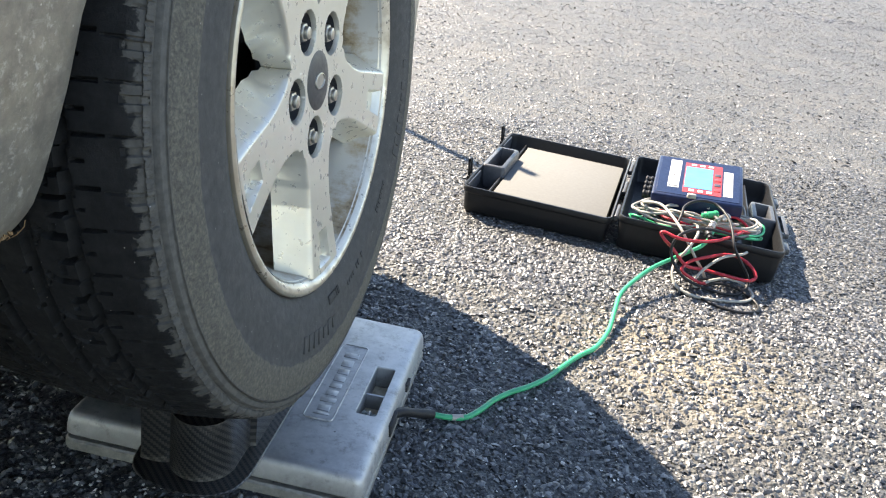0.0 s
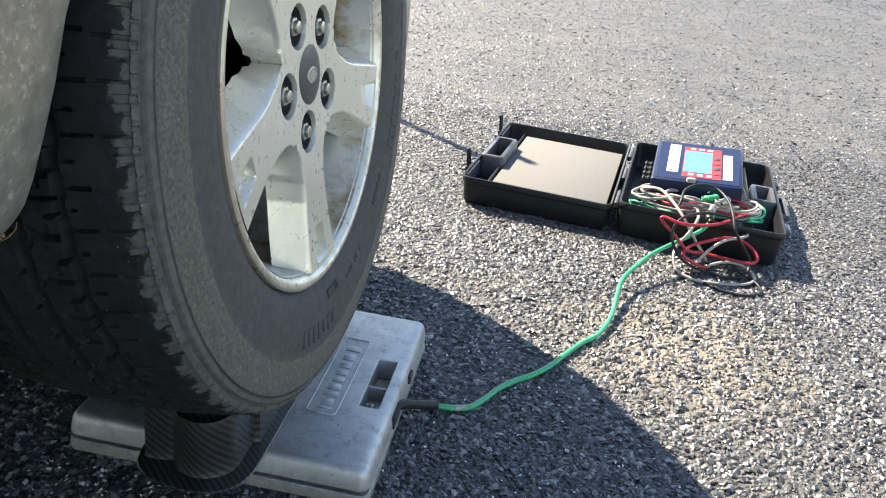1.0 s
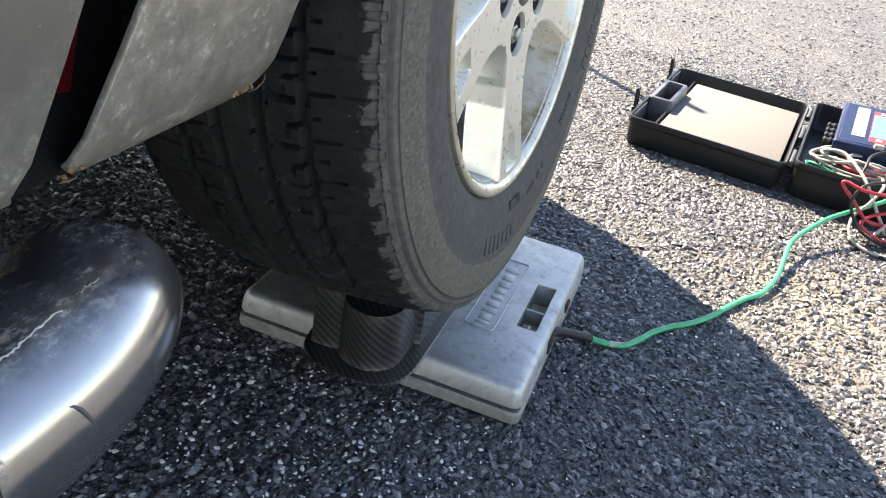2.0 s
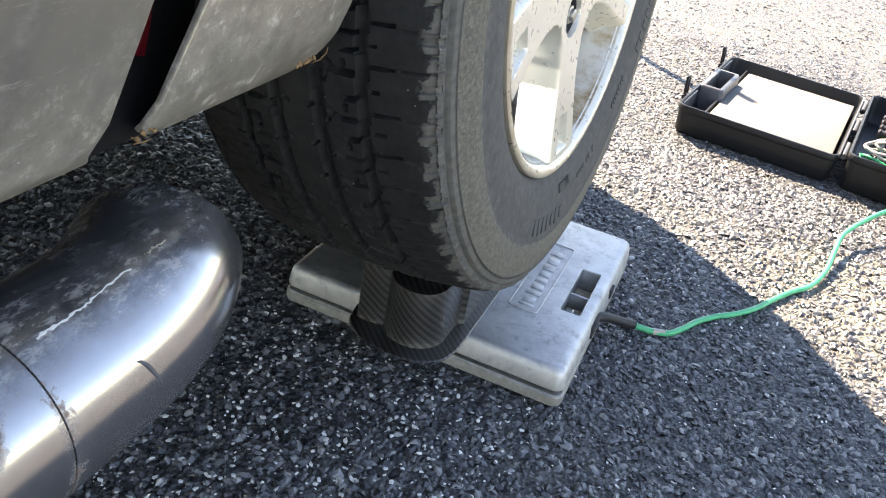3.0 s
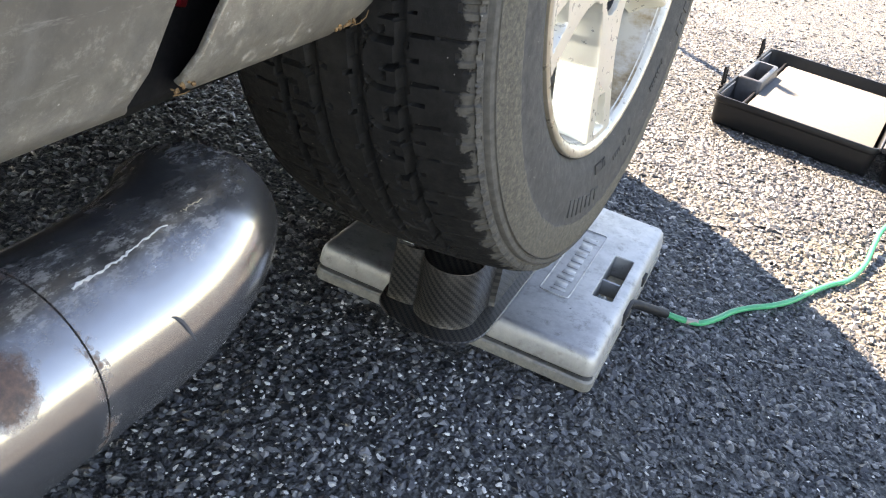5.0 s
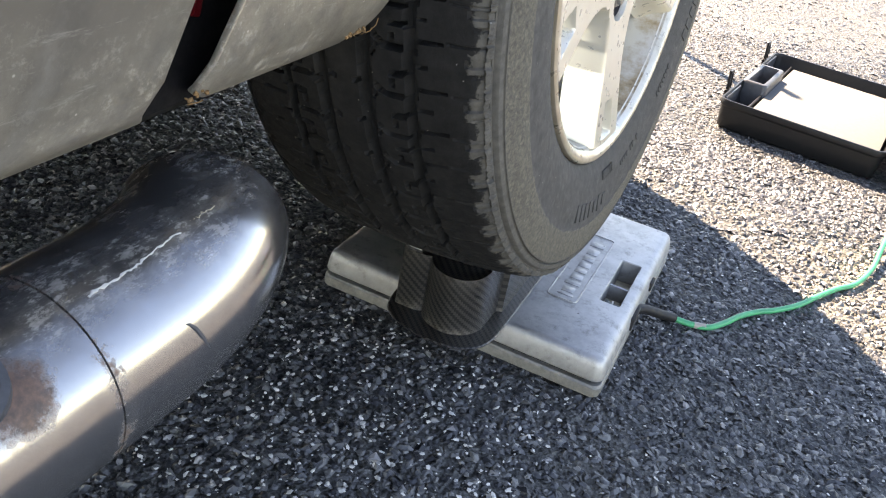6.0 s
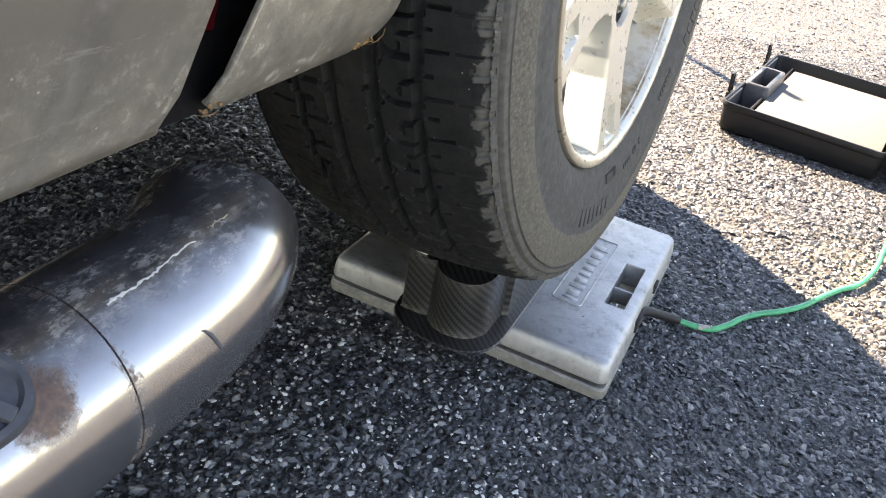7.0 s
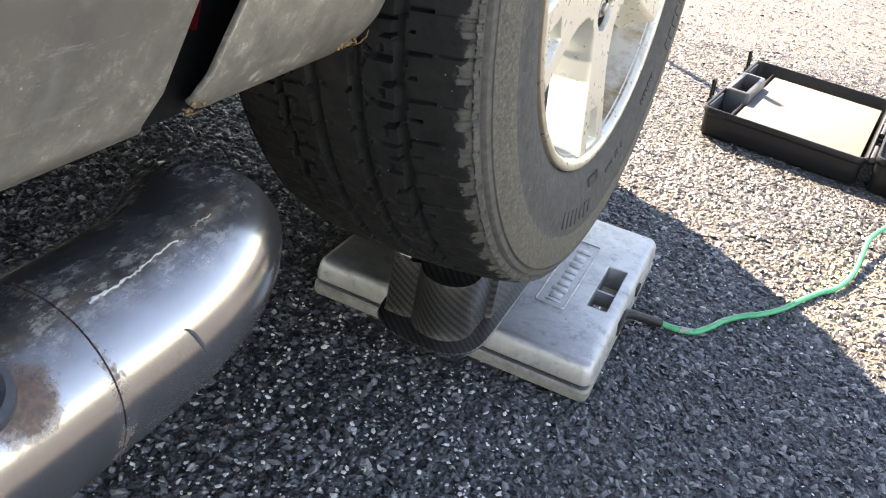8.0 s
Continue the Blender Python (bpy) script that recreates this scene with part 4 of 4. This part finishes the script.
        part("raised_mark", box(-0.093 - h / 2 + 0.004, -0.093 + h / 2 + 0.004, y, y + w * 0.80, PAD_TOP - 0.001, PAD_TOP + 0.0008, 0.0008, 2), CAST, pad)
        y += w + 0.003
    part("cable_notch", box(-0.004, 0.0015, 0.132, 0.170, 0.024, 0.042, 0.001), DARK, pad)
    part("level_slot", box(-0.004, 0.0012, 0.236, 0.256, 0.028, 0.041, 0.001), DARK, pad)
    return pad


# ---- carbon cradle ----
def tyre_z(y):
    d = y - WC.y
    return WC.z - math.sqrt(max(0.0, (TYRE_R + 0.002) ** 2 - d * d))


def with_uv(me, sx=1.0):
    """Wraps the weave round upright walls: arc length and height, or plan where flat."""
    uv = me.uv_layers.new(name="UVMap")
    for p in me.polygons:
        flat = abs(p.normal.z) > 0.6
        for li in p.loop_indices:
            co = me.vertices[me.loops[li].vertex_index].co
            if flat:
                uv.data[li].uv = (co.x, co.y)
            else:
                uv.data[li].uv = (arc(co.x, co.y), co.z)


def arc(x, y):
    """Length along the cradle's front outline."""
    cx, cy = -0.198, 0.0
    return math.atan2(x - cx, -(y - cy)) * 0.058 if y < 0.02 else 0.058 * math.atan2(x - cx, 0.02) + (y if x > cx else -y)


def build_cradle():
    cradle = root("wheel_cradle", (-0.195, 0.05, PAD_TOP), "black carbon fibre wheel cradle on the scale pad", "wheel cradle")

    def outline(grow, n=40):
        """D-shaped front, square back with a small step on its right."""
        pts = []
        r0, r1, front, back = -0.254 - grow, -0.148 + grow, -0.066 - grow, 0.255 + grow
        for k in range(5):                         # flat upright left part
            a = radians(180 + 90 * k / 4)
            pts.append((r0 + 0.005 + 0.005 * math.cos(a), -0.046 - grow + 0.005 + 0.005 * math.sin(a)))
        pts += [(-0.240, -0.0465 - grow), (-0.232, -0.0462 - grow), (-0.226, -0.0455 - grow), (-0.2215 - grow, -0.0440 - grow)]
        cx, cy, rr = -0.185, front + 0.039 + grow, 0.037 + grow
        for k in range(17):                        # round drum
            a = radians(205 + 155 * k / 16)
            pts.append((cx + rr * math.cos(a), cy + (rr if k < 9 else rr) * math.sin(a) * 1.0))
        st = 0.0075
        pts += [(r1, 0.006 - grow * 0.6), (r1 + 0.001, 0.014 - grow * 0.6), (r1 + st, 0.017 - grow * 0.6), (r1 + st, 0.08), (r1 + st, 0.16), (r1 + st, back), (r0, back), (r0, 0.16), (r0, 0.08), (r0, 0.02)]
        return pts

    def top(y):
        """Height of the saddle: low at the front, up to the tyre behind."""
        t = min(1.0, max(0.0, (y + 0.066) / 0.07))
        return min(0.1310 + 0.026 * t * t, tyre_z(y) + 0.004, FLAT - 0.0006)
    rings = []
    z0 = PAD_TOP + 0.0032
    o, wide = outline(0.0), outline(0.0010)
    rings.append([(x, y, z0 - 0.0005) for x, y in wide])
    rings.append([(x, y, z0 + 0.003) for x, y in outline(0.0003)])
    for t in (0.15, 0.4, 0.7, 0.95):
        rings.append([(x, y, z0 + (top(y) - 0.001 - z0) * t) for x, y in o])
    rings.append([(x, y, top(y)) for x, y in outline(-0.0006)])
    rings.append([(x, y, top(y)) for x, y in outline(-0.003)])
    for g, d in ((-0.006, 0.001), (-0.012, 0.001), (-0.02, 0.0), (-0.030, -0.002)):
        rings.append([(x, y, top(y) - d * max(0.0, min(1.0, (0.02 - y) / 0.05))) for x, y in outline(g)])
    me = loft(rings, True, True)
    with_uv(me)
    part("cradle_block", me, CARBON, cradle, "glossy carbon twill block with a saddle top", 35)
    # added pale tab stands in for a bright sunlit patch beside the tyre
    tab = box(-0.2535, -0.2330, -0.0395, -0.0380, 0.1290, 0.1440, 0.0005, 1)
    part("lit_tab", tab, LABEL, cradle, "small pale tab added as the bright spot on the cradle")
    edge = smooth_path([(-0.263, 0.262, 0), (-0.264, 0.12, 0), (-0.264, 0.0, 0), (-0.2625, -0.035, 0), (-0.255, -0.060, 0), (-0.237, -0.075, 0), (-0.212, -0.083, 0), (-0.185, -0.086, 0), (-0.157, -0.081, 0), (-0.137, -0.065, 0), (-0.1285, -0.042, 0), (-0.1265, -0.01, 0), (-0.1265, 0.10, 0), (-0.1265, 0.262, 0)], 5)
    mid = Vector((-0.195, 0.06, 0))

    def rim(g, z):
        return [(p.x + (g if p.x > mid.x else -g), p.y + (-g if p.y < 0 else g if p.y > 0.25 else 0), z) for p in edge]
    fl = [rim(-0.001, PAD_TOP + 0.0003), rim(0.0, PAD_TOP + 0.0014), rim(0.0, PAD_TOP + 0.0024), rim(-0.001, PAD_TOP + 0.0034)]
    me = loft(fl, True, True)
    with_uv(me)
    part("flange", me, CARBON, cradle, "flat carbon rim flange", 35)
    return cradle


# ---- the open case ----
CM = pose(0.305, 1.012, 0, 0, 0, -7)
LID_H, BASE_H = 0.066, 0.080


def tray(u0, u1, v0, v1, h, floor):
    """A moulded plastic tub with draft, a rim lip and an inside."""
    def ring(g, z, r=0.024):
        return [(x, y, z) for x, y in round_rect(u0 - g, u1 + g, v0 - g, v1 + g, max(0.005, r + g), 7)]
    return loft([ring(-0.018, 0.0004), ring(-0.012, 0.0015), ring(-0.008, 0.006), ring(-0.005, h * 0.5), ring(-0.0035, h - 0.016), ring(-0.0012, h - 0.0145), ring(0.0, h - 0.011), ring(0.0, h - 0.002), ring(-0.0012, h),
                 ring(-0.0045, h), ring(-0.0058, h - 0.002), ring(-0.0062, h - 0.008), ring(-0.009, h * 0.5), ring(-0.014, floor + 0.004), ring(-0.019, floor)], True, True, CM)


def cradle_box(name, u0, u1, v0, v1, z1, parent):
    """A raised square pocket, open at its top."""
    def ring(g, z, r=0.007):
        return [(x, y, z) for x, y in round_rect(u0 - g, u1 + g, v0 - g, v1 + g, max(0.002, r + g), 4)]
    me = loft([ring(0.006, 0.012), ring(0.002, z1 - 0.006), ring(0, z1 - 0.001), ring(-0.0015, z1), ring(-0.009, z1), ring(-0.010, z1 - 0.002), ring(-0.011, 0.022)], True, True, CM)
    return part(name, me, CASE_GREY, parent, "weathered grey plastic pocket")


def build_case():
    case = root("equipment_case", (0.305, 1.25, 0), "open black plastic equipment case lying flat on asphalt", "case")
    part("lid", tray(-0.356, -0.006, 0.0, 0.535, LID_H, 0.012), CASE, case, "shallow black moulded lid")
    part("base", tray(0.006, 0.364, -0.004, 0.528, BASE_H, 0.012), CASE, case, "deep black moulded base")
    for v0, v1 in ((0.03, 0.12), (0.22, 0.31), (0.41, 0.50)):
        part("hinge", merge(cyl(0.0065, v1 - v0, 16, CM @ Matrix.Translation((0, (v0 + v1) / 2, LID_H - 0.006)) @ Matrix.Rotation(radians(90), 4, "X"), 0.001),
                            box(-0.012, 0.012, v0 + 0.012, v1 - 0.012, LID_H - 0.014, LID_H - 0.004, 0.002, 2, CM)), CASE_GREY, case, "scuffed hinge knuckle")
    part("hinge_strip", box(-0.0105, -0.007, 0.01, 0.52, LID_H - 0.004, LID_H + 0.003, 0.001, 2, CM), CASE_GREY, case)
    cradle_box("pocket", -0.352, -0.297, 0.185, 0.365, LID_H + 0.002, case)
    cradle_box("pocket", 0.304, 0.356, 0.205, 0.325, BASE_H + 0.001, case)
    for v0, v1 in ((0.03, 0.15), (0.40, 0.51)):
        part("side_bin", box(-0.350, -0.346, v0, v1, 0.014, LID_H - 0.004, 0.001, 2, CM), CASE_GREY, case)
    part("bin_wall", box(-0.304, -0.300, 0.02, 0.512, 0.012, LID_H - 0.020, 0.001, 2, CM), CASE, case)
    part("bin_wall", box(0.296, 0.300, 0.02, 0.508, 0.012, BASE_H - 0.012, 0.001, 2, CM), CASE, case)
    for v in (0.112, 0.468):                       # lid latches standing up
        m = CM @ Matrix.Translation((-0.364, v, LID_H - 0.018)) @ Matrix.Rotation(radians(-6), 4, "Y")
        frame_bits = [box(-0.003, 0.003, -0.012, -0.008, 0, 0.052, 0.001, 1, m), box(-0.003, 0.003, 0.008, 0.012, 0, 0.052, 0.001, 1, m), box(-0.003, 0.003, -0.012, 0.012, 0.044, 0.052, 0.001, 1, m), box(-0.005, 0.006, -0.016, 0.016, -0.004, 0.010, 0.002, 2, m)]
        part("latch", merge(*frame_bits), CASE, case, "black draw latch standing open")
    for v in (0.10, 0.43):                         # base catches
        m = CM @ Matrix.Translation((0.366, v, 0.050))
        part("catch", merge(box(0, 0.016, -0.024, 0.024, 0, 0.014, 0.003, 2, m), box(0, 0.008, -0.028, 0.028, -0.020, 0.004, 0.002, 2, m)), CASE_GREY, case, "grey plastic catch")
    m = CM @ Matrix.Translation((0.366, 0.265, 0.046))
    part("carry_handle", merge(box(0.014, 0.026, -0.070, 0.070, 0, 0.014, 0.004, 2, m), box(0, 0.020, -0.070, -0.058, 0, 0.012, 0.003, 2, m), box(0, 0.020, 0.058, 0.070, 0, 0.012, 0.003, 2, m)), CASE_GREY, case, "scuffed folding carry handle")

    sheet = new("foam_sheet", None)
    sheet.location = (0.16, 1.3, 0.04)
    ROOTS[sheet.name] = Matrix.Translation(sheet.location)
    tagged(sheet, "flat pale grey-beige foam sheet in the case lid", "foam sheet")
    bm = box(-0.294, -0.022, 0.070, 0.500, 0.0122, 0.0435, 0.002, 2, CM)
    part("sheet", bm, CARD, sheet)

    # the control unit, propped up on the coiled leads
    unit = root("control_unit", (0.48, 1.2, 0.07), "dark blue scale control unit with display and red keypad", "control unit")
    m = CM @ Matrix.Translation((0.0622, 0.0964, 0.118)) @ Matrix.Rotation(radians(-0.2), 4, "Z") @ Matrix.Rotation(radians(6.75), 4, "X") @ Matrix.Rotation(radians(-4.15), 4, "Y")
    W, D = 0.2015, 0.2385
    part("housing", box(0, W, 0, D, -0.038, 0, 0.005, 3, m), NAVY, unit, "dark navy metal housing")
    part("front_panel", box(0.008, W - 0.008, 0.010, D - 0.008, -0.001, 0.0012, 0.0006, 1, m), NAVY, unit)
    for name, u0, u1, v0, v1, mat in (("label_plate", 0.031, 0.057, 0.046, 0.214, LABEL), ("label_plate", 0.157, 0.178, 0.034, 0.180, LABEL), ("keypad", 0.066, 0.153, 0.028, 0.208, RED)):
        part(name, box(u0, u1, v0, v1, 0.0008, 0.0020, 0.0004, 1, m), mat, unit, "white printed label" if mat is LABEL else "red membrane keypad")
    part("display", box(0.068, 0.132, 0.054, 0.182, 0.0012, 0.0030, 0.0006, 1, m), SCREEN, unit, "pale blue liquid crystal display")
    for v in (0.052, 0.082, 0.112, 0.142):
        part("button", box(0.136, 0.150, v, v + 0.015, 0.0016, 0.0034, 0.0008, 2, m), INK if v in (0.082, 0.142) else RED, unit)
    for u in (0.080, 0.100, 0.120):
        part("button", box(u, u + 0.012, 0.034, 0.046, 0.0016, 0.0034, 0.0008, 2, m), LABEL, unit)
        part("button", box(u, u + 0.012, 0.190, 0.201, 0.0016, 0.0034, 0.0008, 2, m), LABEL, unit)
    for k in range(7):
        part("print_bar", box(0.035, 0.053 - 0.004 * (k % 3), 0.064 + k * 0.009, 0.067 + k * 0.009, 0.0018, 0.0024, 0, 1, m), INK, unit)
    part("print_bar", box(0.034, 0.055, 0.051, 0.056, 0.0018, 0.0024, 0, 1, m), INK, unit)
    for k in range(4):                              # plugs on the unit's side
        mm = m @ Matrix.Translation((-0.010, 0.035 + 0.028 * k, -0.022)) @ Matrix.Rotation(radians(90), 4, "Y")
        part("socket", merge(cyl(0.0085, 0.022, 18, mm, 0.001), cyl(0.0105, 0.005, 18, mm @ Matrix.Translation((0, 0, 0.004)), 0.001), cyl(0.0105, 0.004, 18, mm @ Matrix.Translation((0, 0, -0.007)), 0.001)), BLACK_W, unit, "black round cable socket")


# ---- cables ----
def cable(name, pts, radius, material, label, steps=10, group=""):
    me = tube(smooth_path(pts, steps), radius, 10)
    ob = part(name, me, material)
    return tagged(ob, label, "cable", group)


def coil(name, cx, cy, z, rx, ry, turns, material, seed, label, r=0.0030, tilt=0.0):
    """A loosely wound lead, lying in the case."""
    rng = random.Random(seed)
    pts = []
    n = int(turns * 9)
    dx = dy = 0.0
    for k in range(n):
        a = 2 * math.pi * k / 9 + seed
        if k % 9 == 0:
            dx, dy = rng.gauss(0, 0.010), rng.gauss(0, 0.006)
        p = CM @ Vector((cx + dx + rx * (1 + rng.gauss(0, 0.05)) * math.cos(a), cy + dy + ry * (1 + rng.gauss(0, 0.07)) * math.sin(a), max(0.018, z + rng.gauss(0, 0.006) + tilt * math.sin(a) + 0.006 * k / 9)))
        pts.append(p)
    return cable(name, pts, r, material, label, 6, "coiled leads in the case")


def build_cables():
    line = root("green_cable", (0.2, 0.45, 0), "green cable running from the scale pad to the case", "cable")
    pts = [(0.043, 0.2251, 0.009), (0.066, 0.231, 0.006), (0.0893, 0.2406, 0.0055), (0.108, 0.268, 0.0055), (0.1241, 0.300, 0.0055), (0.146, 0.330, 0.0055), (0.1713, 0.3562, 0.0055), (0.199, 0.394, 0.0055), (0.2216, 0.4381, 0.0055), (0.248, 0.485, 0.0055),
           (0.2766, 0.527, 0.006), (0.298, 0.590, 0.011), (0.308, 0.655, 0.020), (0.320, 0.720, 0.028), (0.351, 0.785, 0.036), (0.385, 0.838, 0.045), (0.422, 0.880, 0.053), (0.455, 0.905, 0.065), (0.485, 0.925, 0.080), (0.505, 0.965, 0.094), (0.510, 1.01, 0.096), (0.495, 1.06, 0.088)]
    part("jacket", tube(smooth_path(pts, 8), 0.0042, 12), GREEN_W, line)
    part("sleeve", tube(smooth_path([(-0.010, 0.163, 0.034), (0.004, 0.183, 0.031), (0.022, 0.204, 0.020), (0.043, 0.2253, 0.009)], 8), 0.0066, 14), BLACK_W, line, "black shrink sleeve")
    part("marker_band", tube(smooth_path([(0.0705, 0.2325, 0.006), (0.078, 0.2352, 0.0057), (0.0855, 0.2385, 0.0056)], 5), 0.0047, 14), WHITE_W, line, "white marker band")
    # coils inside the case
    spec = ((0.105, 0.060, 0.050, 0.075, 0.034, 3.2, GREEN_W, "green"), (0.150, 0.058, 0.068, 0.095, 0.036, 3.0, WHITE_W, "grimy white"), (0.190, 0.062, 0.074, 0.090, 0.038, 3.0, RED_W, "red"),
            (0.205, 0.066, 0.084, 0.105, 0.040, 3.4, WHITE_W, "grimy white"), (0.120, 0.060, 0.082, 0.080, 0.030, 2.2, WHITE_W, "grimy white"), (0.235, 0.068, 0.072, 0.080, 0.040, 2.6, GREEN_W, "green"), (0.170, 0.064, 0.060, 0.110, 0.040, 2.4, BLACK_W, "black"),
            (0.150, 0.150, 0.040, 0.110, 0.080, 4.0, BLACK_W, "black"), (0.180, 0.200, 0.056, 0.090, 0.090, 4.0, WHITE_W, "grimy white"), (0.250, 0.075, 0.090, 0.060, 0.038, 2.0, WHITE_W, "grimy white"))
    for k, (cx, cy, z, rx, ry, turns, mat, word) in enumerate(spec):
        coil(word.split()[-1] + "_lead", cx, cy + 0.012, z, rx, ry, turns, mat, k + 1, word + " coiled lead inside the open case")
    # the tangle that spills over the front wall
    red = [(0.600, 1.06, 0.088), (0.566, 1.000, 0.092), (0.512, 0.927, 0.095), (0.465, 0.891, 0.098), (0.424, 0.871, 0.104), (0.397, 0.880, 0.108), (0.389, 0.881, 0.104), (0.400, 0.877, 0.092), (0.418, 0.887, 0.076), (0.447, 0.880, 0.050), (0.466, 0.888, 0.040), (0.500, 0.904, 0.034),
           (0.536, 0.895, 0.034), (0.578, 0.889, 0.034), (0.598, 0.898, 0.036), (0.601, 0.908, 0.044), (0.588, 0.930, 0.055), (0.565, 0.941, 0.062), (0.534, 0.930, 0.066), (0.494, 0.908, 0.060), (0.467, 0.897, 0.052), (0.449, 0.877, 0.044), (0.448, 0.868, 0.036), (0.466, 0.874, 0.024), (0.494, 0.882, 0.012), (0.513, 0.910, 0.005)]
    cable("red_lead", red, 0.0034, RED_W, "red lead spilling over the case front", 10, "tangled leads")
    white = [(0.365, 1.10, 0.090), (0.370, 1.043, 0.112), (0.395, 1.017, 0.120), (0.416, 0.964, 0.116), (0.432, 0.917, 0.108), (0.452, 0.899, 0.085), (0.474, 0.905, 0.055), (0.494, 0.916, 0.030), (0.510, 0.930, 0.005)]
    cable("white_lead", white, 0.0031, WHITE_W, "grimy white lead hanging over the case front", 10, "tangled leads")
    loose = [(0.582, 0.950, 0.073), (0.571, 0.940, 0.070), (0.531, 0.914, 0.066), (0.505, 0.899, 0.050), (0.487, 0.889, 0.030), (0.476, 0.876, 0.010), (0.487, 0.875, 0.006), (0.515, 0.904, 0.012), (0.553, 0.919, 0.018), (0.588, 0.918, 0.012), (0.601, 0.888, 0.007), (0.588, 0.856, 0.005), (0.553, 0.836, 0.005),
             (0.511, 0.826, 0.005), (0.478, 0.825, 0.005), (0.451, 0.834, 0.008), (0.435, 0.851, 0.014), (0.429, 0.871, 0.030), (0.435, 0.893, 0.045), (0.448, 0.886, 0.075), (0.470, 0.930, 0.098), (0.480, 1.010, 0.090)]
    cable("white_lead", loose, 0.0031, WHITE_W, "grimy white lead looped on the asphalt", 10, "tangled leads")
    black = [(0.435, 0.985, 0.100), (0.440, 1.001, 0.112), (0.447, 1.030, 0.122), (0.467, 1.046, 0.132), (0.495, 1.058, 0.134), (0.520, 1.050, 0.130), (0.538, 1.006, 0.122), (0.543, 0.956, 0.110), (0.548, 0.921, 0.088), (0.572, 0.921, 0.056), (0.592, 0.920, 0.028), (0.591, 0.906, 0.010), (0.568, 0.875, 0.006), (0.534, 0.864, 0.006),
             (0.501, 0.870, 0.008), (0.466, 0.866, 0.018), (0.439, 0.861, 0.036), (0.421, 0.870, 0.060), (0.416, 0.877, 0.082), (0.425, 0.884, 0.104), (0.449, 0.907, 0.112), (0.485, 0.935, 0.112), (0.525, 0.946, 0.108), (0.559, 0.960, 0.098), (0.590, 1.010, 0.088)]
    cable("black_lead", black, 0.0031, BLACK_W, "black lead looped over the case edge", 10, "tangled leads")
    spare = [(0.505, 0.900, 0.006), (0.545, 0.905, 0.010), (0.580, 0.890, 0.008), (0.604, 0.855, 0.004), (0.600, 0.815, 0.004), (0.565, 0.793, 0.004), (0.520, 0.800, 0.004), (0.485, 0.830, 0.004), (0.470, 0.862, 0.006), (0.490, 0.900, 0.012), (0.540, 0.930, 0.006)]
    cable("black_lead", spare, 0.0030, BLACK_W, "black lead coiled loosely on the asphalt", 10, "tangled leads")
    for x, y, z, rz, mat, word in ((0.505, 0.985, 0.104, 70, STEEL, "metal"), (0.515, 1.06, 0.105, 20, GREEN_W, "green"), (0.535, 1.03, 0.112, 40, STEEL, "metal"), (0.495, 0.955, 0.098, 95, BLACK_W, "black")):
        m = Matrix.Translation((x, y, z)) @ Matrix.Rotation(radians(rz), 4, "Z") @ Matrix.Rotation(radians(82), 4, "Y")
        ob = part("cable_plug", merge(cyl(0.0075, 0.026, 16, m, 0.0012), cyl(0.0090, 0.007, 16, m @ Matrix.Translation((0, 0, 0.007)), 0.001), cyl(0.0055, 0.014, 14, m @ Matrix.Translation((0, 0, -0.018)), 0.001, 0.0040)), mat)
        tagged(ob, word + " round cable plug among the tangled leads", "cable plug", "cable plugs")
    # the coiled white plug on top of the unit's front edge
    ob = part("cable_plug", box(-0.010, 0.010, -0.006, 0.006, -0.005, 0.006, 0.003, 2, CM @ Matrix.Translation((0.150, 0.100, 0.128)) @ Matrix.Rotation(radians(12), 4, "Z")), WHITE_W)
    tagged(ob, "pale cable plug on the control unit's edge", "cable plug", "cable plugs")


def build_pole():
    h = 1.25
    x, y = 0.106 - SUN_A * (h - 0.042), 1.302 - SUN_B * (h - 0.042)
    pole = root("marker_pole", (x, y, 0), "thin grey metal pole standing on the asphalt", "pole")
    part("shaft", cyl(0.0145, h - 0.012, 20, Matrix.Translation((x, y, (h + 0.012) / 2)), 0.002), STEEL, pole)
    part("foot", cyl(0.07, 0.014, 32, Matrix.Translation((x, y, 0.0075)), 0.003), STEEL, pole)


build_ground()
build_car()
build_pad()
build_cradle()
build_case()
build_cables()
build_pole()
pebbles("stone_chips", 72000, (-1.1, 1.10, -0.62, 0.95), 0.0018, 0.0064, -0.10, CHIP, "broken dark grey stone chips bedded in asphalt", 21, 0.64)
pebbles("stone_chips", 62000, (-0.9, 1.45, 0.72, 2.1), 0.0018, 0.0048, 0.0, CHIP, "small grey stone chips in the sunlit asphalt", 27, 0.32)
pebbles("stone_chips", 60000, (-1.6, 4.4, 1.9, 8.0), 0.0036, 0.0080, 0.0, CHIP, "broken grey stone chips in the sunlit asphalt", 23, 0.42)
pebbles("stone_chips", 26000, (-2.5, 8.0, 7.6, 16.0), 0.0065, 0.0140, 0.0, CHIP, "coarse grey stone in the far sunlit asphalt", 25, 0.42)
pebbles("pale_flecks", 1500, (-0.62, 0.50, -0.52, 0.55), 0.0006, 0.0023, 0.6, FLECK, "scattered pale worn stone flecks", 22, 0.4)
pebbles("pale_flecks", 850, (-0.40, -0.02, -0.36, -0.02), 0.0008, 0.0032, 0.7, FLECK, "cluster of pale broken stone flecks", 24, 0.4)
